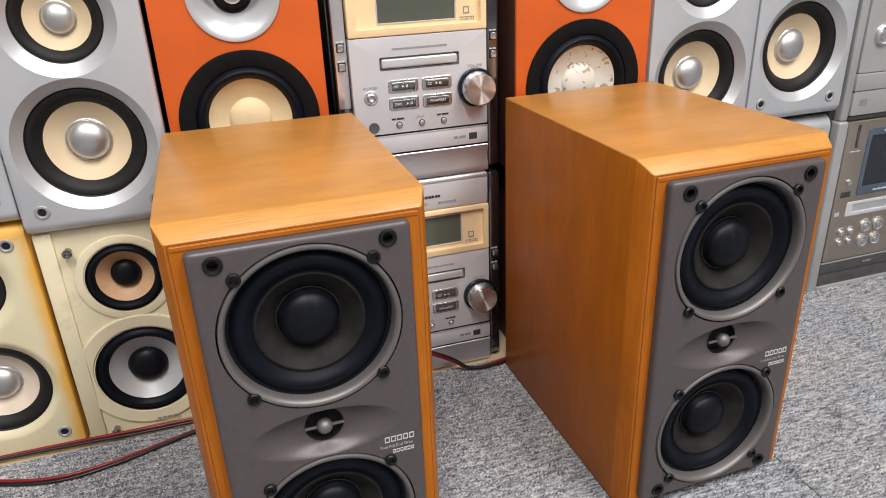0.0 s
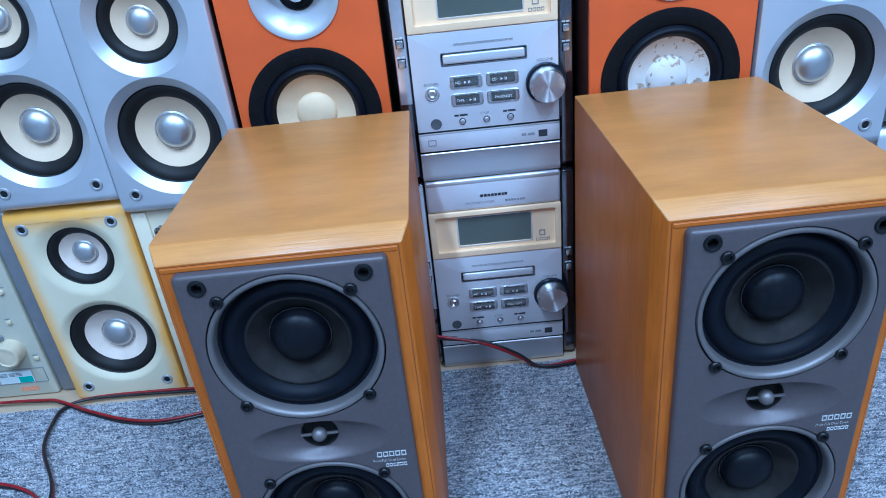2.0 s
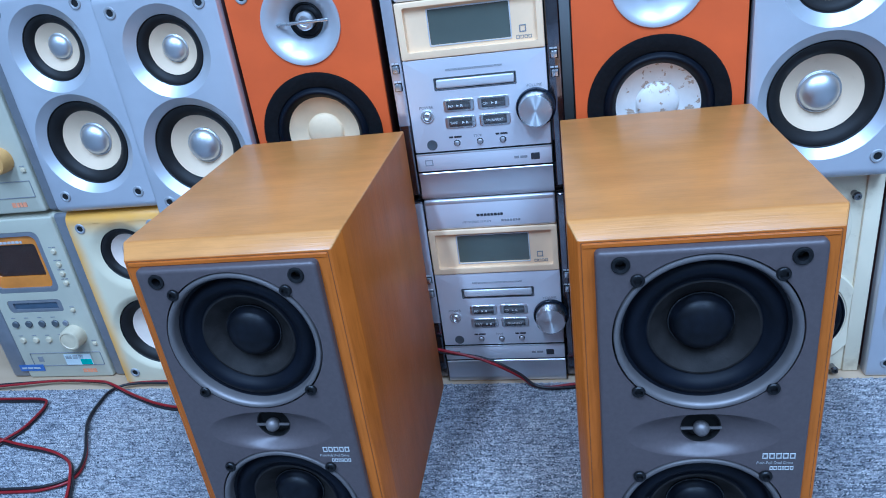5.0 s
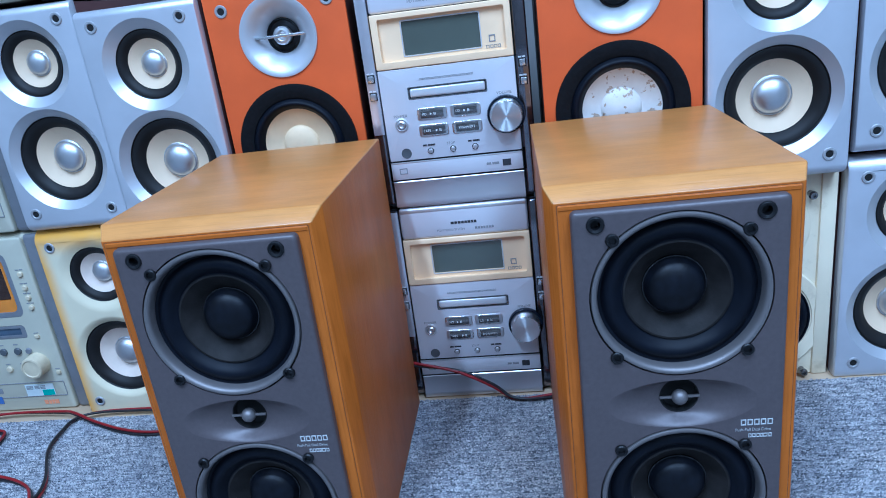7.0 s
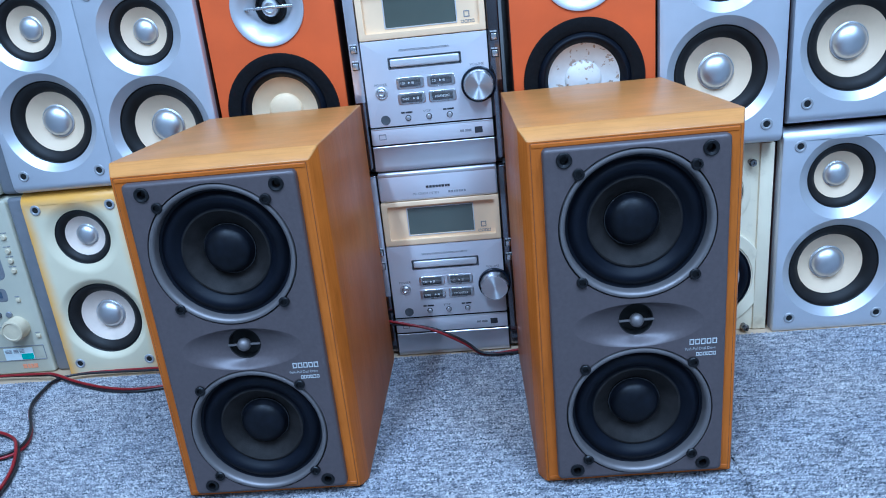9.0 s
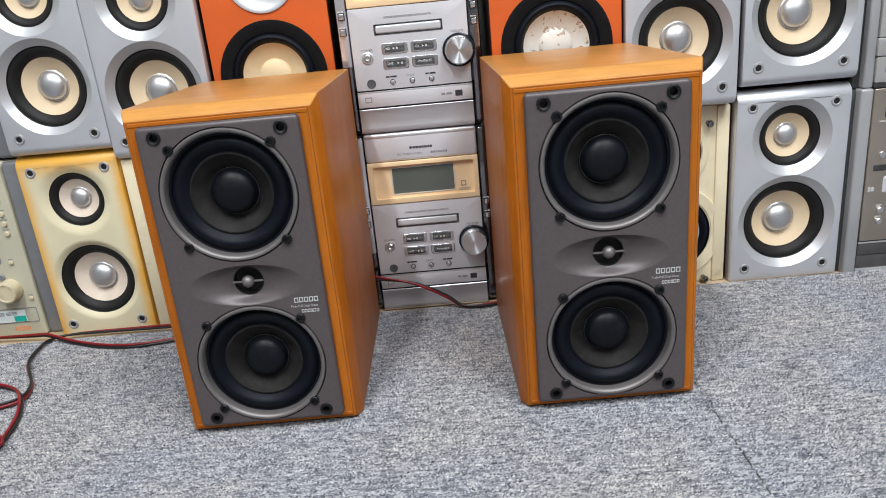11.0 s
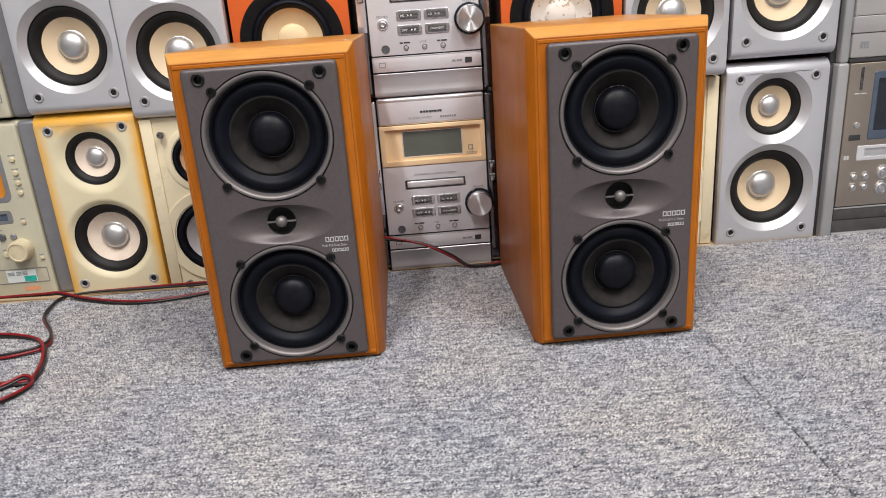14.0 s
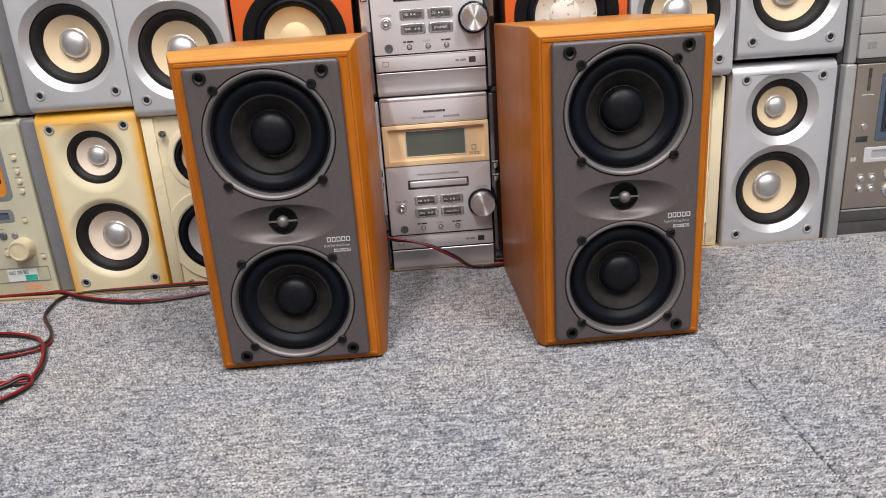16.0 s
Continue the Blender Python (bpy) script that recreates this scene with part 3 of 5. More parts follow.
def carpet_pile(x0, x1, y0, y1):
    """The pile near the hi-fi: rows of small leaning loops, each a low tuft of its own."""
    rng = np.random.default_rng(7)
    dx, dy = 0.0028, 0.0014
    nx, ny = int((x1 - x0) / dx), int((y1 - y0) / dy)
    gx, gy = np.meshgrid(np.arange(nx), np.arange(ny))
    n = nx * ny
    cx = x0 + (gx.ravel() + 0.5 + 0.5 * (gy.ravel() % 2)) * dx + rng.normal(0, 0.0009, n)
    cy = y0 + (gy.ravel() + 0.5) * dy + rng.normal(0, 0.00025, n)
    keep = (np.abs(cx - SEAM + rng.normal(0, 0.0011, n)) > 0.0019) & (cx < x1) & (cx > x0)
    cx, cy = cx[keep], cy[keep]
    n = len(cx)
    a = rng.uniform(0.0014, 0.0030, n)
    b = rng.uniform(0.0007, 0.0010, n)
    top = rng.uniform(-0.0006, 0.0009, n)
    lx, ly = rng.normal(0.0005, 0.0005, n), rng.normal(-0.0005, 0.0004, n)
    turn = rng.normal(0.0, 0.11, n)
    c, s_ = np.cos(turn), np.sin(turn)
    base = -0.0030
    V = np.zeros((n, 5, 3))
    for k, (u, v) in enumerate(((1, 0.35), (-0.35, 1), (-1, -0.35), (0.35, -1))):
        px, py = u * a, v * b
        V[:, k] = np.stack([cx + px * c - py * s_, cy + px * s_ + py * c, np.full(n, base)], 1)
    V[:, 4] = np.stack([cx + lx, cy + ly, top], 1)
    F = np.array([(k, (k + 1) % 4, 4) for k in range(4)])
    faces = (F[None] + 5 * np.arange(n)[:, None, None]).reshape(-1)
    me = bpy.data.meshes.new("carpet_pile")
    me.vertices.add(5 * n)
    me.vertices.foreach_set("co", V.reshape(-1))
    nf = len(faces) // 3
    me.loops.add(3 * nf)
    me.loops.foreach_set("vertex_index", faces.astype(np.int32))
    me.polygons.add(nf)
    me.polygons.foreach_set("loop_start", np.arange(0, 3 * nf, 3, dtype=np.int32))
    me.polygons.foreach_set("use_smooth", np.ones(nf, dtype=bool))
    me.update(calc_edges=True)
    me.materials.append(M_PILE)
    return tagged(new("carpet_pile", me), "short heather grey and blue-grey carpet loops", "carpet pile", kind="stuff")


carpet_pile(-0.60, 1.0, 0.03, EDGE)


# ---------------------------------------------------------------- the two wooden loudspeakers
def woofer_grey(root, cz):
    k = 1.016
    w = part("woofer", lathe([(r * k, y) for r, y in [(0.0592, 0.004), (0.0592, -0.0080), (0.0588, -0.0089), (0.0579, -0.0092), (0.0568, -0.0090), (0.0556, -0.0080), (0.0548, -0.0060), (0.0544, -0.0020), (0.0544, 0.004)]], 0, cz, 72), M_TRIM, root, "grey metal trim ring")
    part("surround", lathe([(r * k, y) for r, y in [(0.0546, 0.0000), (0.0532, 0.0008), *arc(0.0520, 0.0008, 0.0395, 0.0012, 0.0042, 10), (0.0375, 0.0026), (0.0345, 0.0020)]], 0, cz, 64), M_RUBBER, w, "black rubber surround")
    part("cone", lathe([(r * k, y) for r, y in [(0.0366, 0.0014), (0.0352, 0.0012), (0.0290, 0.0066), (0.0232, 0.0122), (0.0205, 0.0142)]], 0, cz, 64), M_CONE_G, w, "dark grey paper cone")
    part("dust_cap", lathe([(r * k, y) for r, y in [(0.0213, 0.0132), (0.0206, 0.0096), *dome(0.0198, 0.0086, 0.0098)]], 0, cz, 48), M_CAP_B, w, "domed black dust cap")
    part("glue_line", lathe([(r * k, y) for r, y in [(0.0222, 0.0130), (0.0219, 0.0118), (0.0211, 0.0116), (0.0207, 0.0124)]], 0, cz, 64), M_GLUE, w, "thin shiny bead of glue")
    for sx in (-1, 1):
        for sz in (-1, 1):
            a = lathe([(0.0046, -0.0066), (0.0046, -0.0098), (0.0040, -0.0106), (0.0027, -0.0106), (0.0023, -0.0086), (0, -0.0086)], sx * 0.0441, cz + sz * 0.0441 + 0.0005, 20)
            part("screw", a, M_BLACK, w, "black socket screw")


def bookshelf_speaker(x, y, rz):
    W, H, D, CX, CY, CZ = 0.1735, 0.3190, 0.250, 0.0060, 0.0145, 0.0090
    root = thing("wooden_speaker", x, y, 0.0, "cherry-veneered two-woofer loudspeaker with a grey baffle, standing on the carpet", "loudspeaker", "pair of wooden loudspeakers", rz)
    bm = bmesh.new()
    hw = W / 2
    pts = [(-hw, CY, 0), (-hw + CX, 0, 0), (hw - CX, 0, 0), (hw, CY, 0), (hw, D, 0), (-hw, D, 0),
           (-hw, CY, H), (hw, CY, H), (hw, D, H), (-hw, D, H), (-hw + CX, 0, H - CZ), (hw - CX, 0, H - CZ)]
    pts[1:3] = [(-hw + CX, 0.0050, 0), (hw - CX, 0.0050, 0), (-hw + CX, 0, 0.0030), (hw - CX, 0, 0.0030)]
    for p in pts:
        bm.verts.new(p)
    bmesh.ops.convex_hull(bm, input=bm.verts)
    bmesh.ops.dissolve_limit(bm, angle_limit=radians(2), verts=bm.verts, edges=bm.edges)
    bmesh.ops.bevel(bm, geom=list(bm.edges), offset=0.0011, segments=2, profile=0.5, affect="EDGES")
    bm.normal_update()
    front = max((f for f in bm.faces if f.normal.y < -0.95), key=lambda f: f.calc_area())
    bmesh.ops.delete(bm, geom=[front], context="FACES")
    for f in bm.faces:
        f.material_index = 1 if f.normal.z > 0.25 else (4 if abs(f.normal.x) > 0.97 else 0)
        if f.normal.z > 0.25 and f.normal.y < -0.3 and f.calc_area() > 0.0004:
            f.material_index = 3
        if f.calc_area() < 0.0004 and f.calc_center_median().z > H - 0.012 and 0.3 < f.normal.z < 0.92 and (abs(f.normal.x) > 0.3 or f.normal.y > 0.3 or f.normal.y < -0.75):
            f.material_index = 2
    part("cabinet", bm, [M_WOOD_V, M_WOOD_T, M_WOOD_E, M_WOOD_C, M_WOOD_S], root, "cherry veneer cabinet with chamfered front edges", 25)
    fx, f0, f1 = hw - CX - 0.0024, 0.0052, H - CZ - 0.0018
    inner = rrect(-0.0655, 0.0655, 0.014, 0.299, 0.002, 3)
    groove = plate(rrect(-fx - 0.0005, fx + 0.0005, f0 - 0.0005, f1 + 0.0005, 0.001, 2), -0.0003, 0.003, [inner])
    rim = plate(rrect(-hw + CX + 0.0006, hw - CX - 0.0006, 0.0036, H - CZ - 0.0006, 0.0004, 2), 0.0, 0.003, [inner])
    part("front_rim", rim, M_WOOD_V, root)
    part("groove", groove, M_GROOVE, root, "dark groove round the front")
    part("front_frame", plate(rrect(-fx, fx, f0, f1, 0.001, 2), -0.0008, 0.003, [inner], 0.0005), M_WOOD_V, root)
    for z0, z1 in ((0.3047, f1 - 0.0005), (f0 + 0.0005, 0.0090)):
        part("rail", rbox(-fx + 0.0006, fx - 0.0006, -0.0013, 0.002, z0, z1, 0.0003, 1), M_WOOD_H, root)
    U, L, T = 0.2389, 0.0727, 0.1555
    corners = [(-0.0545, 0.2950), (0.0545, 0.2950), (-0.0540, 0.0184), (0.0540, 0.0184)]
    holes = [circle(0, U, 0.0613, 72), circle(0, L, 0.0613, 72), ellipse(0, T - 0.0012, 0.0525, 0.0196, 64)] + [circle(cx, cz, 0.0062, 20) for cx, cz in corners]
    baffle = part("baffle", plate(rrect(-0.0705, 0.0705, 0.0092, 0.3045, 0.004), -0.0080, 0.0, holes, 0.0032, 0.012), M_BAFFLE, root, "grey-brown moulded plastic baffle")
    # the horn: a shallow oval dish that narrows to the tweeter
    bm = bmesh.new()
    rings = []
    n = 64
    for k in range(13):
        u = k / 12
        a, b = 0.0525 + (0.0140 - 0.0525) * u, 0.0196 + (0.0140 - 0.0196) * u
        cz = T - 0.0012 * (1 - u)
        yy = -0.0080 + 0.0090 * (0.35 * u + 0.65 * u * u * (3 - 2 * u))
        rings.append([bm.verts.new((a * math.cos(2 * math.pi * i / n), yy, cz + b * math.sin(2 * math.pi * i / n))) for i in range(n)])
    for a, b in zip(rings, rings[1:]):
        bridge(bm, a, b)
    part("horn", bm, M_BAFFLE, baffle, "oval horn dish", 60)
    tw = part("tweeter", lathe([(0.0141, 0.0009), (0.0134, 0.0010), (0.0128, 0.0070), (0.0, 0.0090)], 0, T, 40), M_HOLE, root, "black tweeter throat")
    part("bridge_bar", rbox(-0.0142, 0.0142, -0.0018, 0.0004, T - 0.0009, T + 0.0009, 0.0006), M_TRIM, tw, "thin grey bar")
    ball = bmesh.new()
    bmesh.ops.create_uvsphere(ball, u_segments=20, v_segments=12, radius=0.0058)
    bmesh.ops.translate(ball, verts=ball.verts, vec=(0, -0.0010, T))
    part("phase_plug", ball, M_TRIM, tw, "round grey phase plug")
    for cx, cz in corners:
        part("grille_socket", lathe([(0.0063, -0.0072), (0.0060, -0.0090), (0.0052, -0.0094), (0.0034, -0.0086), (0.0030, -0.0020), (0, -0.0010)], cx, cz, 24), M_BLACK, root, "black grille peg socket")
    woofer_grey(root, U)
    woofer_grey(root, L)
    for cz in (U, L):
        part("gap_ring", lathe([(0.0615, -0.004), (0.0600, -0.004)], 0, cz, 64), M_HOLE, root)
    bars(0.0410, 0.0640, 0.1330, 0.1378, -0.0082, M_INK_W, root, (0.2, 0.4, 0.6, 0.8), "maker_mark", True)
    lettering("Push-Pull Dual Drive", 0.0372, -0.0083, 0.1281, 0.0036, M_INK_W, root, squeeze=0.82)
    bars(0.0465, 0.0630, 0.1226, 0.1256, -0.0082, M_INK_W, root, (0.16, 0.34, 0.5, 0.62, 0.84), "model_mark", True)
    return root


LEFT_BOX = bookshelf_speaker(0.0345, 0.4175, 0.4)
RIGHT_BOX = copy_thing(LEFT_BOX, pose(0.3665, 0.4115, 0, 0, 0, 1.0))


# ---------------------------------------------------------------- small two-driver speakers
def cabinet_shell(w, h, d, rt, rb, holes, b=0.0024):
    """A cabinet with its front at y = 0, rounded at the top and bottom of the front, with true driver holes."""
    bm = bmesh.new()
    prof = []
    n = 14
    for i in range(n + 1):
        a = math.pi / 2 * i / n
        prof.append((rt * (1 - math.cos(a)), h - rt * (1 - math.sin(a))))
    prof += [(d, h), (d, 0)]
    for i in range(n + 1):
        a = math.pi / 2 * i / n
        prof.append((rb * (1 - math.sin(a)), rb * (1 - math.cos(a))))
    cy, cz = d / 2, h / 2
    small = [(cy + (y - cy) * (1 - b / cy), cz + (z - cz) * (1 - b / cz)) for y, z in prof]
    stations = [(-w / 2, small), (-w / 2 + b * 0.3, [(0.3 * p[0] + 0.7 * q[0], 0.3 * p[1] + 0.7 * q[1]) for p, q in zip(small, prof)]), (-w / 2 + b, prof), (w / 2 - b, prof),
                (w / 2 - b * 0.3, [(0.3 * p[0] + 0.7 * q[0], 0.3 * p[1] + 0.7 * q[1]) for p, q in zip(small, prof)]), (w / 2, small)]
    rows = [[bm.verts.new((x, y, z)) for y, z in pr] for x, pr in stations]
    m = len(prof)
    for k, (a, c) in enumerate(zip(rows, rows[1:])):
        for i in range(m):
            j = (i + 1) % m
            if k == 2 and i == m - 1:
                continue            # the flat front, filled below round its holes
            if k == 2 and i == n + 1 and d < 0.05:
                continue            # a moulded front is open to the box behind it
            bm.faces.new((a[i], a[j], c[j], c[i]))
    bm.faces.new(rows[0])
    bm.faces.new(rows[-1])
    a, c = rows[2], rows[3]
    edges = []
    for p, q in ((a[0], a[-1]), (a[-1], c[-1]), (c[-1], c[0]), (c[0], a[0])):
        e = bm.edges.get((p, q)) or bm.edges.new((p, q))
        edges.append(e)
    for hpts in holes:
        vs, es = loop(bm, hpts, 0)
        edges += es
    bmesh.ops.triangle_fill(bm, use_beauty=True, use_dissolve=False, edges=edges)
    return bm


def cream_driver(root, name, cx, cz, R, k, bowl, cone_mat, cap_mat, depth=0.0075, soft=False):
    """A driver in a sloping silver bowl: black roll, pale cone, shining dome. R: the bowl's outer radius."""
    rb, d0 = R * k, depth
    rim = [(R + (rb + 0.0004 - R) * i / 10, d0 * (i / 10) ** 2 * (1.6 - 0.6 * i / 10)) for i in range(11)] if soft else [(R, 0.0), (R - 0.0005, 0.0004), (R - 0.0012, 0.0011), (rb + 0.0012, d0 - 0.0008), (rb + 0.0004, d0)]
    dr = part(name, lathe(rim, cx, cz, 72), bowl, root, "sloping bowl round the driver")
    q = rb / 0.050

    def line(*pts):
        return [(rb * r, d0 + q * y) for r, y in pts]
    part("surround", lathe([(rb + 0.0006, d0 - 0.0004), *line((1.004, 0.0004), (0.985, 0.0012), (0.972, 0.0006)), *arc(rb * 0.965, d0 + q * 0.0006, rb * 0.745, d0 + q * 0.0080, 0.0018 * q, 9), *line((0.735, 0.0092), (0.70, 0.0098))], cx, cz, 56), M_SURR, dr, "matt black rubber surround")
    part("cone", lathe(line((0.735, 0.0084), (0.72, 0.0088), (0.56, 0.0134), (0.41, 0.0170), (0.385, 0.0178)), cx, cz, 56), cone_mat, dr, "pale paper cone")
    part("dust_cap", lathe([*line((0.405, 0.0172), (0.400, 0.0156), (0.385, 0.0152), (0.372, 0.0160)), *dome(rb * 0.362, d0 + q * 0.0156, rb * 0.215)], cx, cz, 48), cap_mat, dr, "shining domed dust cap")
    return dr


def socket(root, cx, cz, y=0.0, ring=None):
    g = part("grille_socket", lathe([(0.0066, y + 0.001), (0.0066, y - 0.0006), (0.0060, y - 0.0012), (0.0043, y - 0.0012), (0.0037, y - 0.0006), (0.0035, y + 0.0004)], cx, cz, 28), ring or M_RING, root, "grey grille socket with a dark hole")
    part("hole", lathe([(0.0036, y - 0.0004), (0, y - 0.0002)], cx, cz, 16), M_HOLE, g)


def small_speaker(x, y, z, w, h, mats, label, low=False, rz=0.0, d=0.21, sx=0.0505, lift=0.0, drop=0.0, depth=0.0075, cone=None, soft=False):
    body, bowl = mats
    root = thing("small_speaker", x, y, z, label, "loudspeaker", "row of small hi-fi loudspeakers", rz)
    tz, wz = (0.1885 + lift * 0.5) * h / 0.249 - drop, (0.0780 + lift) * h / 0.249
    tr, wr = 0.0490 * w / 0.139, 0.0615 * w / 0.139
    rt, rb = (0.0155, 0.004) if low else (0.008, 0.011)
    front = d if soft else (0.0180 if low else 0.0128)
    if not soft:
        box = rbox(-w / 2 + 0.0012, w / 2 - 0.0012, front - 0.0012, d, 0.0008, h - 0.0015, 0.001)
        box.normal_update()
        face = max((f for f in box.faces if f.normal.y < -0.95), key=lambda f: f.calc_area())
        bmesh.ops.delete(box, geom=[face], context="FACES")
        part("box", box, M_MAROON, root, "dark maroon laminate box behind the moulded front")
    part("cabinet", cabinet_shell(w, h, front, rt, rb, [circle(0, tz, tr * (1.06 if soft else 1), 72), circle(0, wz, wr, 72)]), body, root)
    cream_driver(root, "tweeter", 0, tz, tr * (1.06 if soft else 1), 0.755 / (1.06 if soft else 1), bowl, cone or M_CREAM_C, M_CHROME, depth, soft)
    cream_driver(root, "woofer", 0, wz, wr, 0.830, bowl, cone or M_CREAM_C, M_CHROME, depth, soft)
    s = sx * w / 0.139
    top, bot = h - (0.0210 if low else 0.0165), (0.0182 if low else 0.0220)
    for cx, cz in ((-s, top), (s, top), (-s, bot), (s, bot)):
        socket(root, cx, cz)
    return root


SILVER = (M_SILVER, M_SILVER_B)
lab_s = "silver-grey plastic two-driver hi-fi loudspeaker with cream cones"
small_speaker(-0.2545, 0.6870, 0.2470, 0.1308, 0.246, SILVER, lab_s + ", on the yellowed speaker", lift=0.0045, drop=0.0010)
small_speaker(-0.1200, 0.6830, 0.2330, 0.1355, 0.2465, SILVER, lab_s + ", on a white speaker", lift=0.0012, drop=0.0010)
small_speaker(0.5150, 0.6690, 0.2350, 0.1345, 0.250, SILVER, lab_s + ", on a white speaker", lift=0.003)
small_speaker(0.6600, 0.6760, 0.2520, 0.1400, 0.250, SILVER, lab_s + ", on another silver speaker", lift=0.004)
small_speaker(0.6590, 0.6820, LOW, 0.1410, 0.2515, SILVER, "silver-grey two-driver hi-fi loudspeaker with a rounded top edge", low=True)
small_speaker(-0.2560, 0.6920, LOW, 0.1310, 0.2510, (M_YELLOW, M_YELLOW), "aged yellow-edged cream plastic two-driver hi-fi loudspeaker", low=True, depth=0.0048, cone=M_PALE_C, soft=True)


def white_speaker(x, y, z, w, h):
    root = thing("white_speaker", x, y, z, "old off-white two-driver loudspeaker with black dust caps and chrome knobs", "loudspeaker", "white loudspeakers")
    d = 0.21
    tz, wz = 0.1790, 0.0715
    body = part("cabinet", cabinet_shell(w, h, d, 0.002, 0.002, [circle(0, tz, 0.0360, 56), circle(0, wz, 0.0500, 64)]), M_WHITE_P, root)
    # raised rims round both drivers and a stepped band down each side
    part("tweeter_rim", lathe([(0.0455, 0.0), (0.0450, -0.0014), (0.0440, -0.0018), (0.0375, -0.0012), (0.0358, 0.002)], 0, tz, 64), M_WHITE_P, body)
    part("woofer_rim", lathe([(0.0655, 0.0), (0.0652, -0.0020), (0.0640, -0.0026), (0.0520, -0.0014), (0.0498, 0.002)], 0, wz, 64), M_WHITE_P, body)
    for s in (-1, 1):
        x0, x1 = sorted((s * (w / 2 - 0.0008), s * (w / 2 - 0.0165)))
        part("side_band", rbox(x0, x1, -0.0030, 0.001, 0.001, h - 0.001, 0.0012), M_WHITE_P, body)
    for nm, cz, R, cone, cc in (("tweeter", tz, 0.0360, M_TAN_C, 0.48), ("woofer", wz, 0.0500, M_WHITE_C, 0.50)):
        dr = part(nm, lathe([(R, 0.0), (R, -0.0012), (R * 0.97, -0.0012), *arc(R * 0.96, 0.0, R * 0.76, 0.001, 0.0040, 9), (R * 0.74, 0.003)], 0, cz, 56), M_RUBBER, root, "driver with a black roll surround")
        part("cone", lathe([(R * 0.765, 0.0015), (R * 0.73, 0.003), (R * 0.40, 0.0125), (R * 0.36, 0.014)], 0, cz, 56), cone, dr)
        part("dust_cap", lathe([(R * 0.40, 0.0115), *dome(R * 0.385, 0.0105, R * 0.2)], 0, cz, 40), M_CAP_B, dr, "black domed dust cap")
    for sx in (-1, 1):
        for cz in (h - 0.022, 0.0065):
            part("peg", lathe([(0.0034, 0.001), (0.0030, -0.0050), (0.0042, -0.0062), (0.0046, -0.0088), (0.0034, -0.0112), (0.0018, -0.0112), (0.0014, -0.0092), (0, -0.0092)], sx * 0.0435, cz, 20), M_KEY, root, "smoked chrome grille peg")
    bars(-0.002, 0.020, 0.0090, 0.0108, -0.0030, M_INK_G, root, (0.25, 0.5, 0.75))
    lettering("SUPER WOOFER", 0.0090, -0.0032, 0.0052, 0.0040, M_INK_G, root, align="CENTER", squeeze=0.95)
    return root


WHITE = white_speaker(-0.1165, 0.6950, LOW, 0.1410, 0.2370)
copy_thing(WHITE, pose(0.5145, 0.6950, LOW))


def hidden_support(x, y, z, w, h):
    """Added support under an orange loudspeaker, dark to match the gap; only a strip of its side shows."""
    root = thing("hidden_support", x, y, z, "added dark brown support, mostly hidden, under an orange loudspeaker", "cabinet", "dark brown cabinets")
    part("body", rbox(-w / 2, w / 2, 0.004, 0.21, 0, h, 0.0015), M_BROWN, root)
    part("front_panel", plate(rrect(-w / 2 + 0.001, w / 2 - 0.001, 0.001, h - 0.001, 0.002, 3), 0.0, 0.0042, bevel=0.001), M_BROWN, root)
    return root


BROWN = hidden_support(0.0300, 0.6950, LOW, 0.1410, 0.2370)
copy_thing(BROWN, pose(0.3720, 0.6950, LOW))


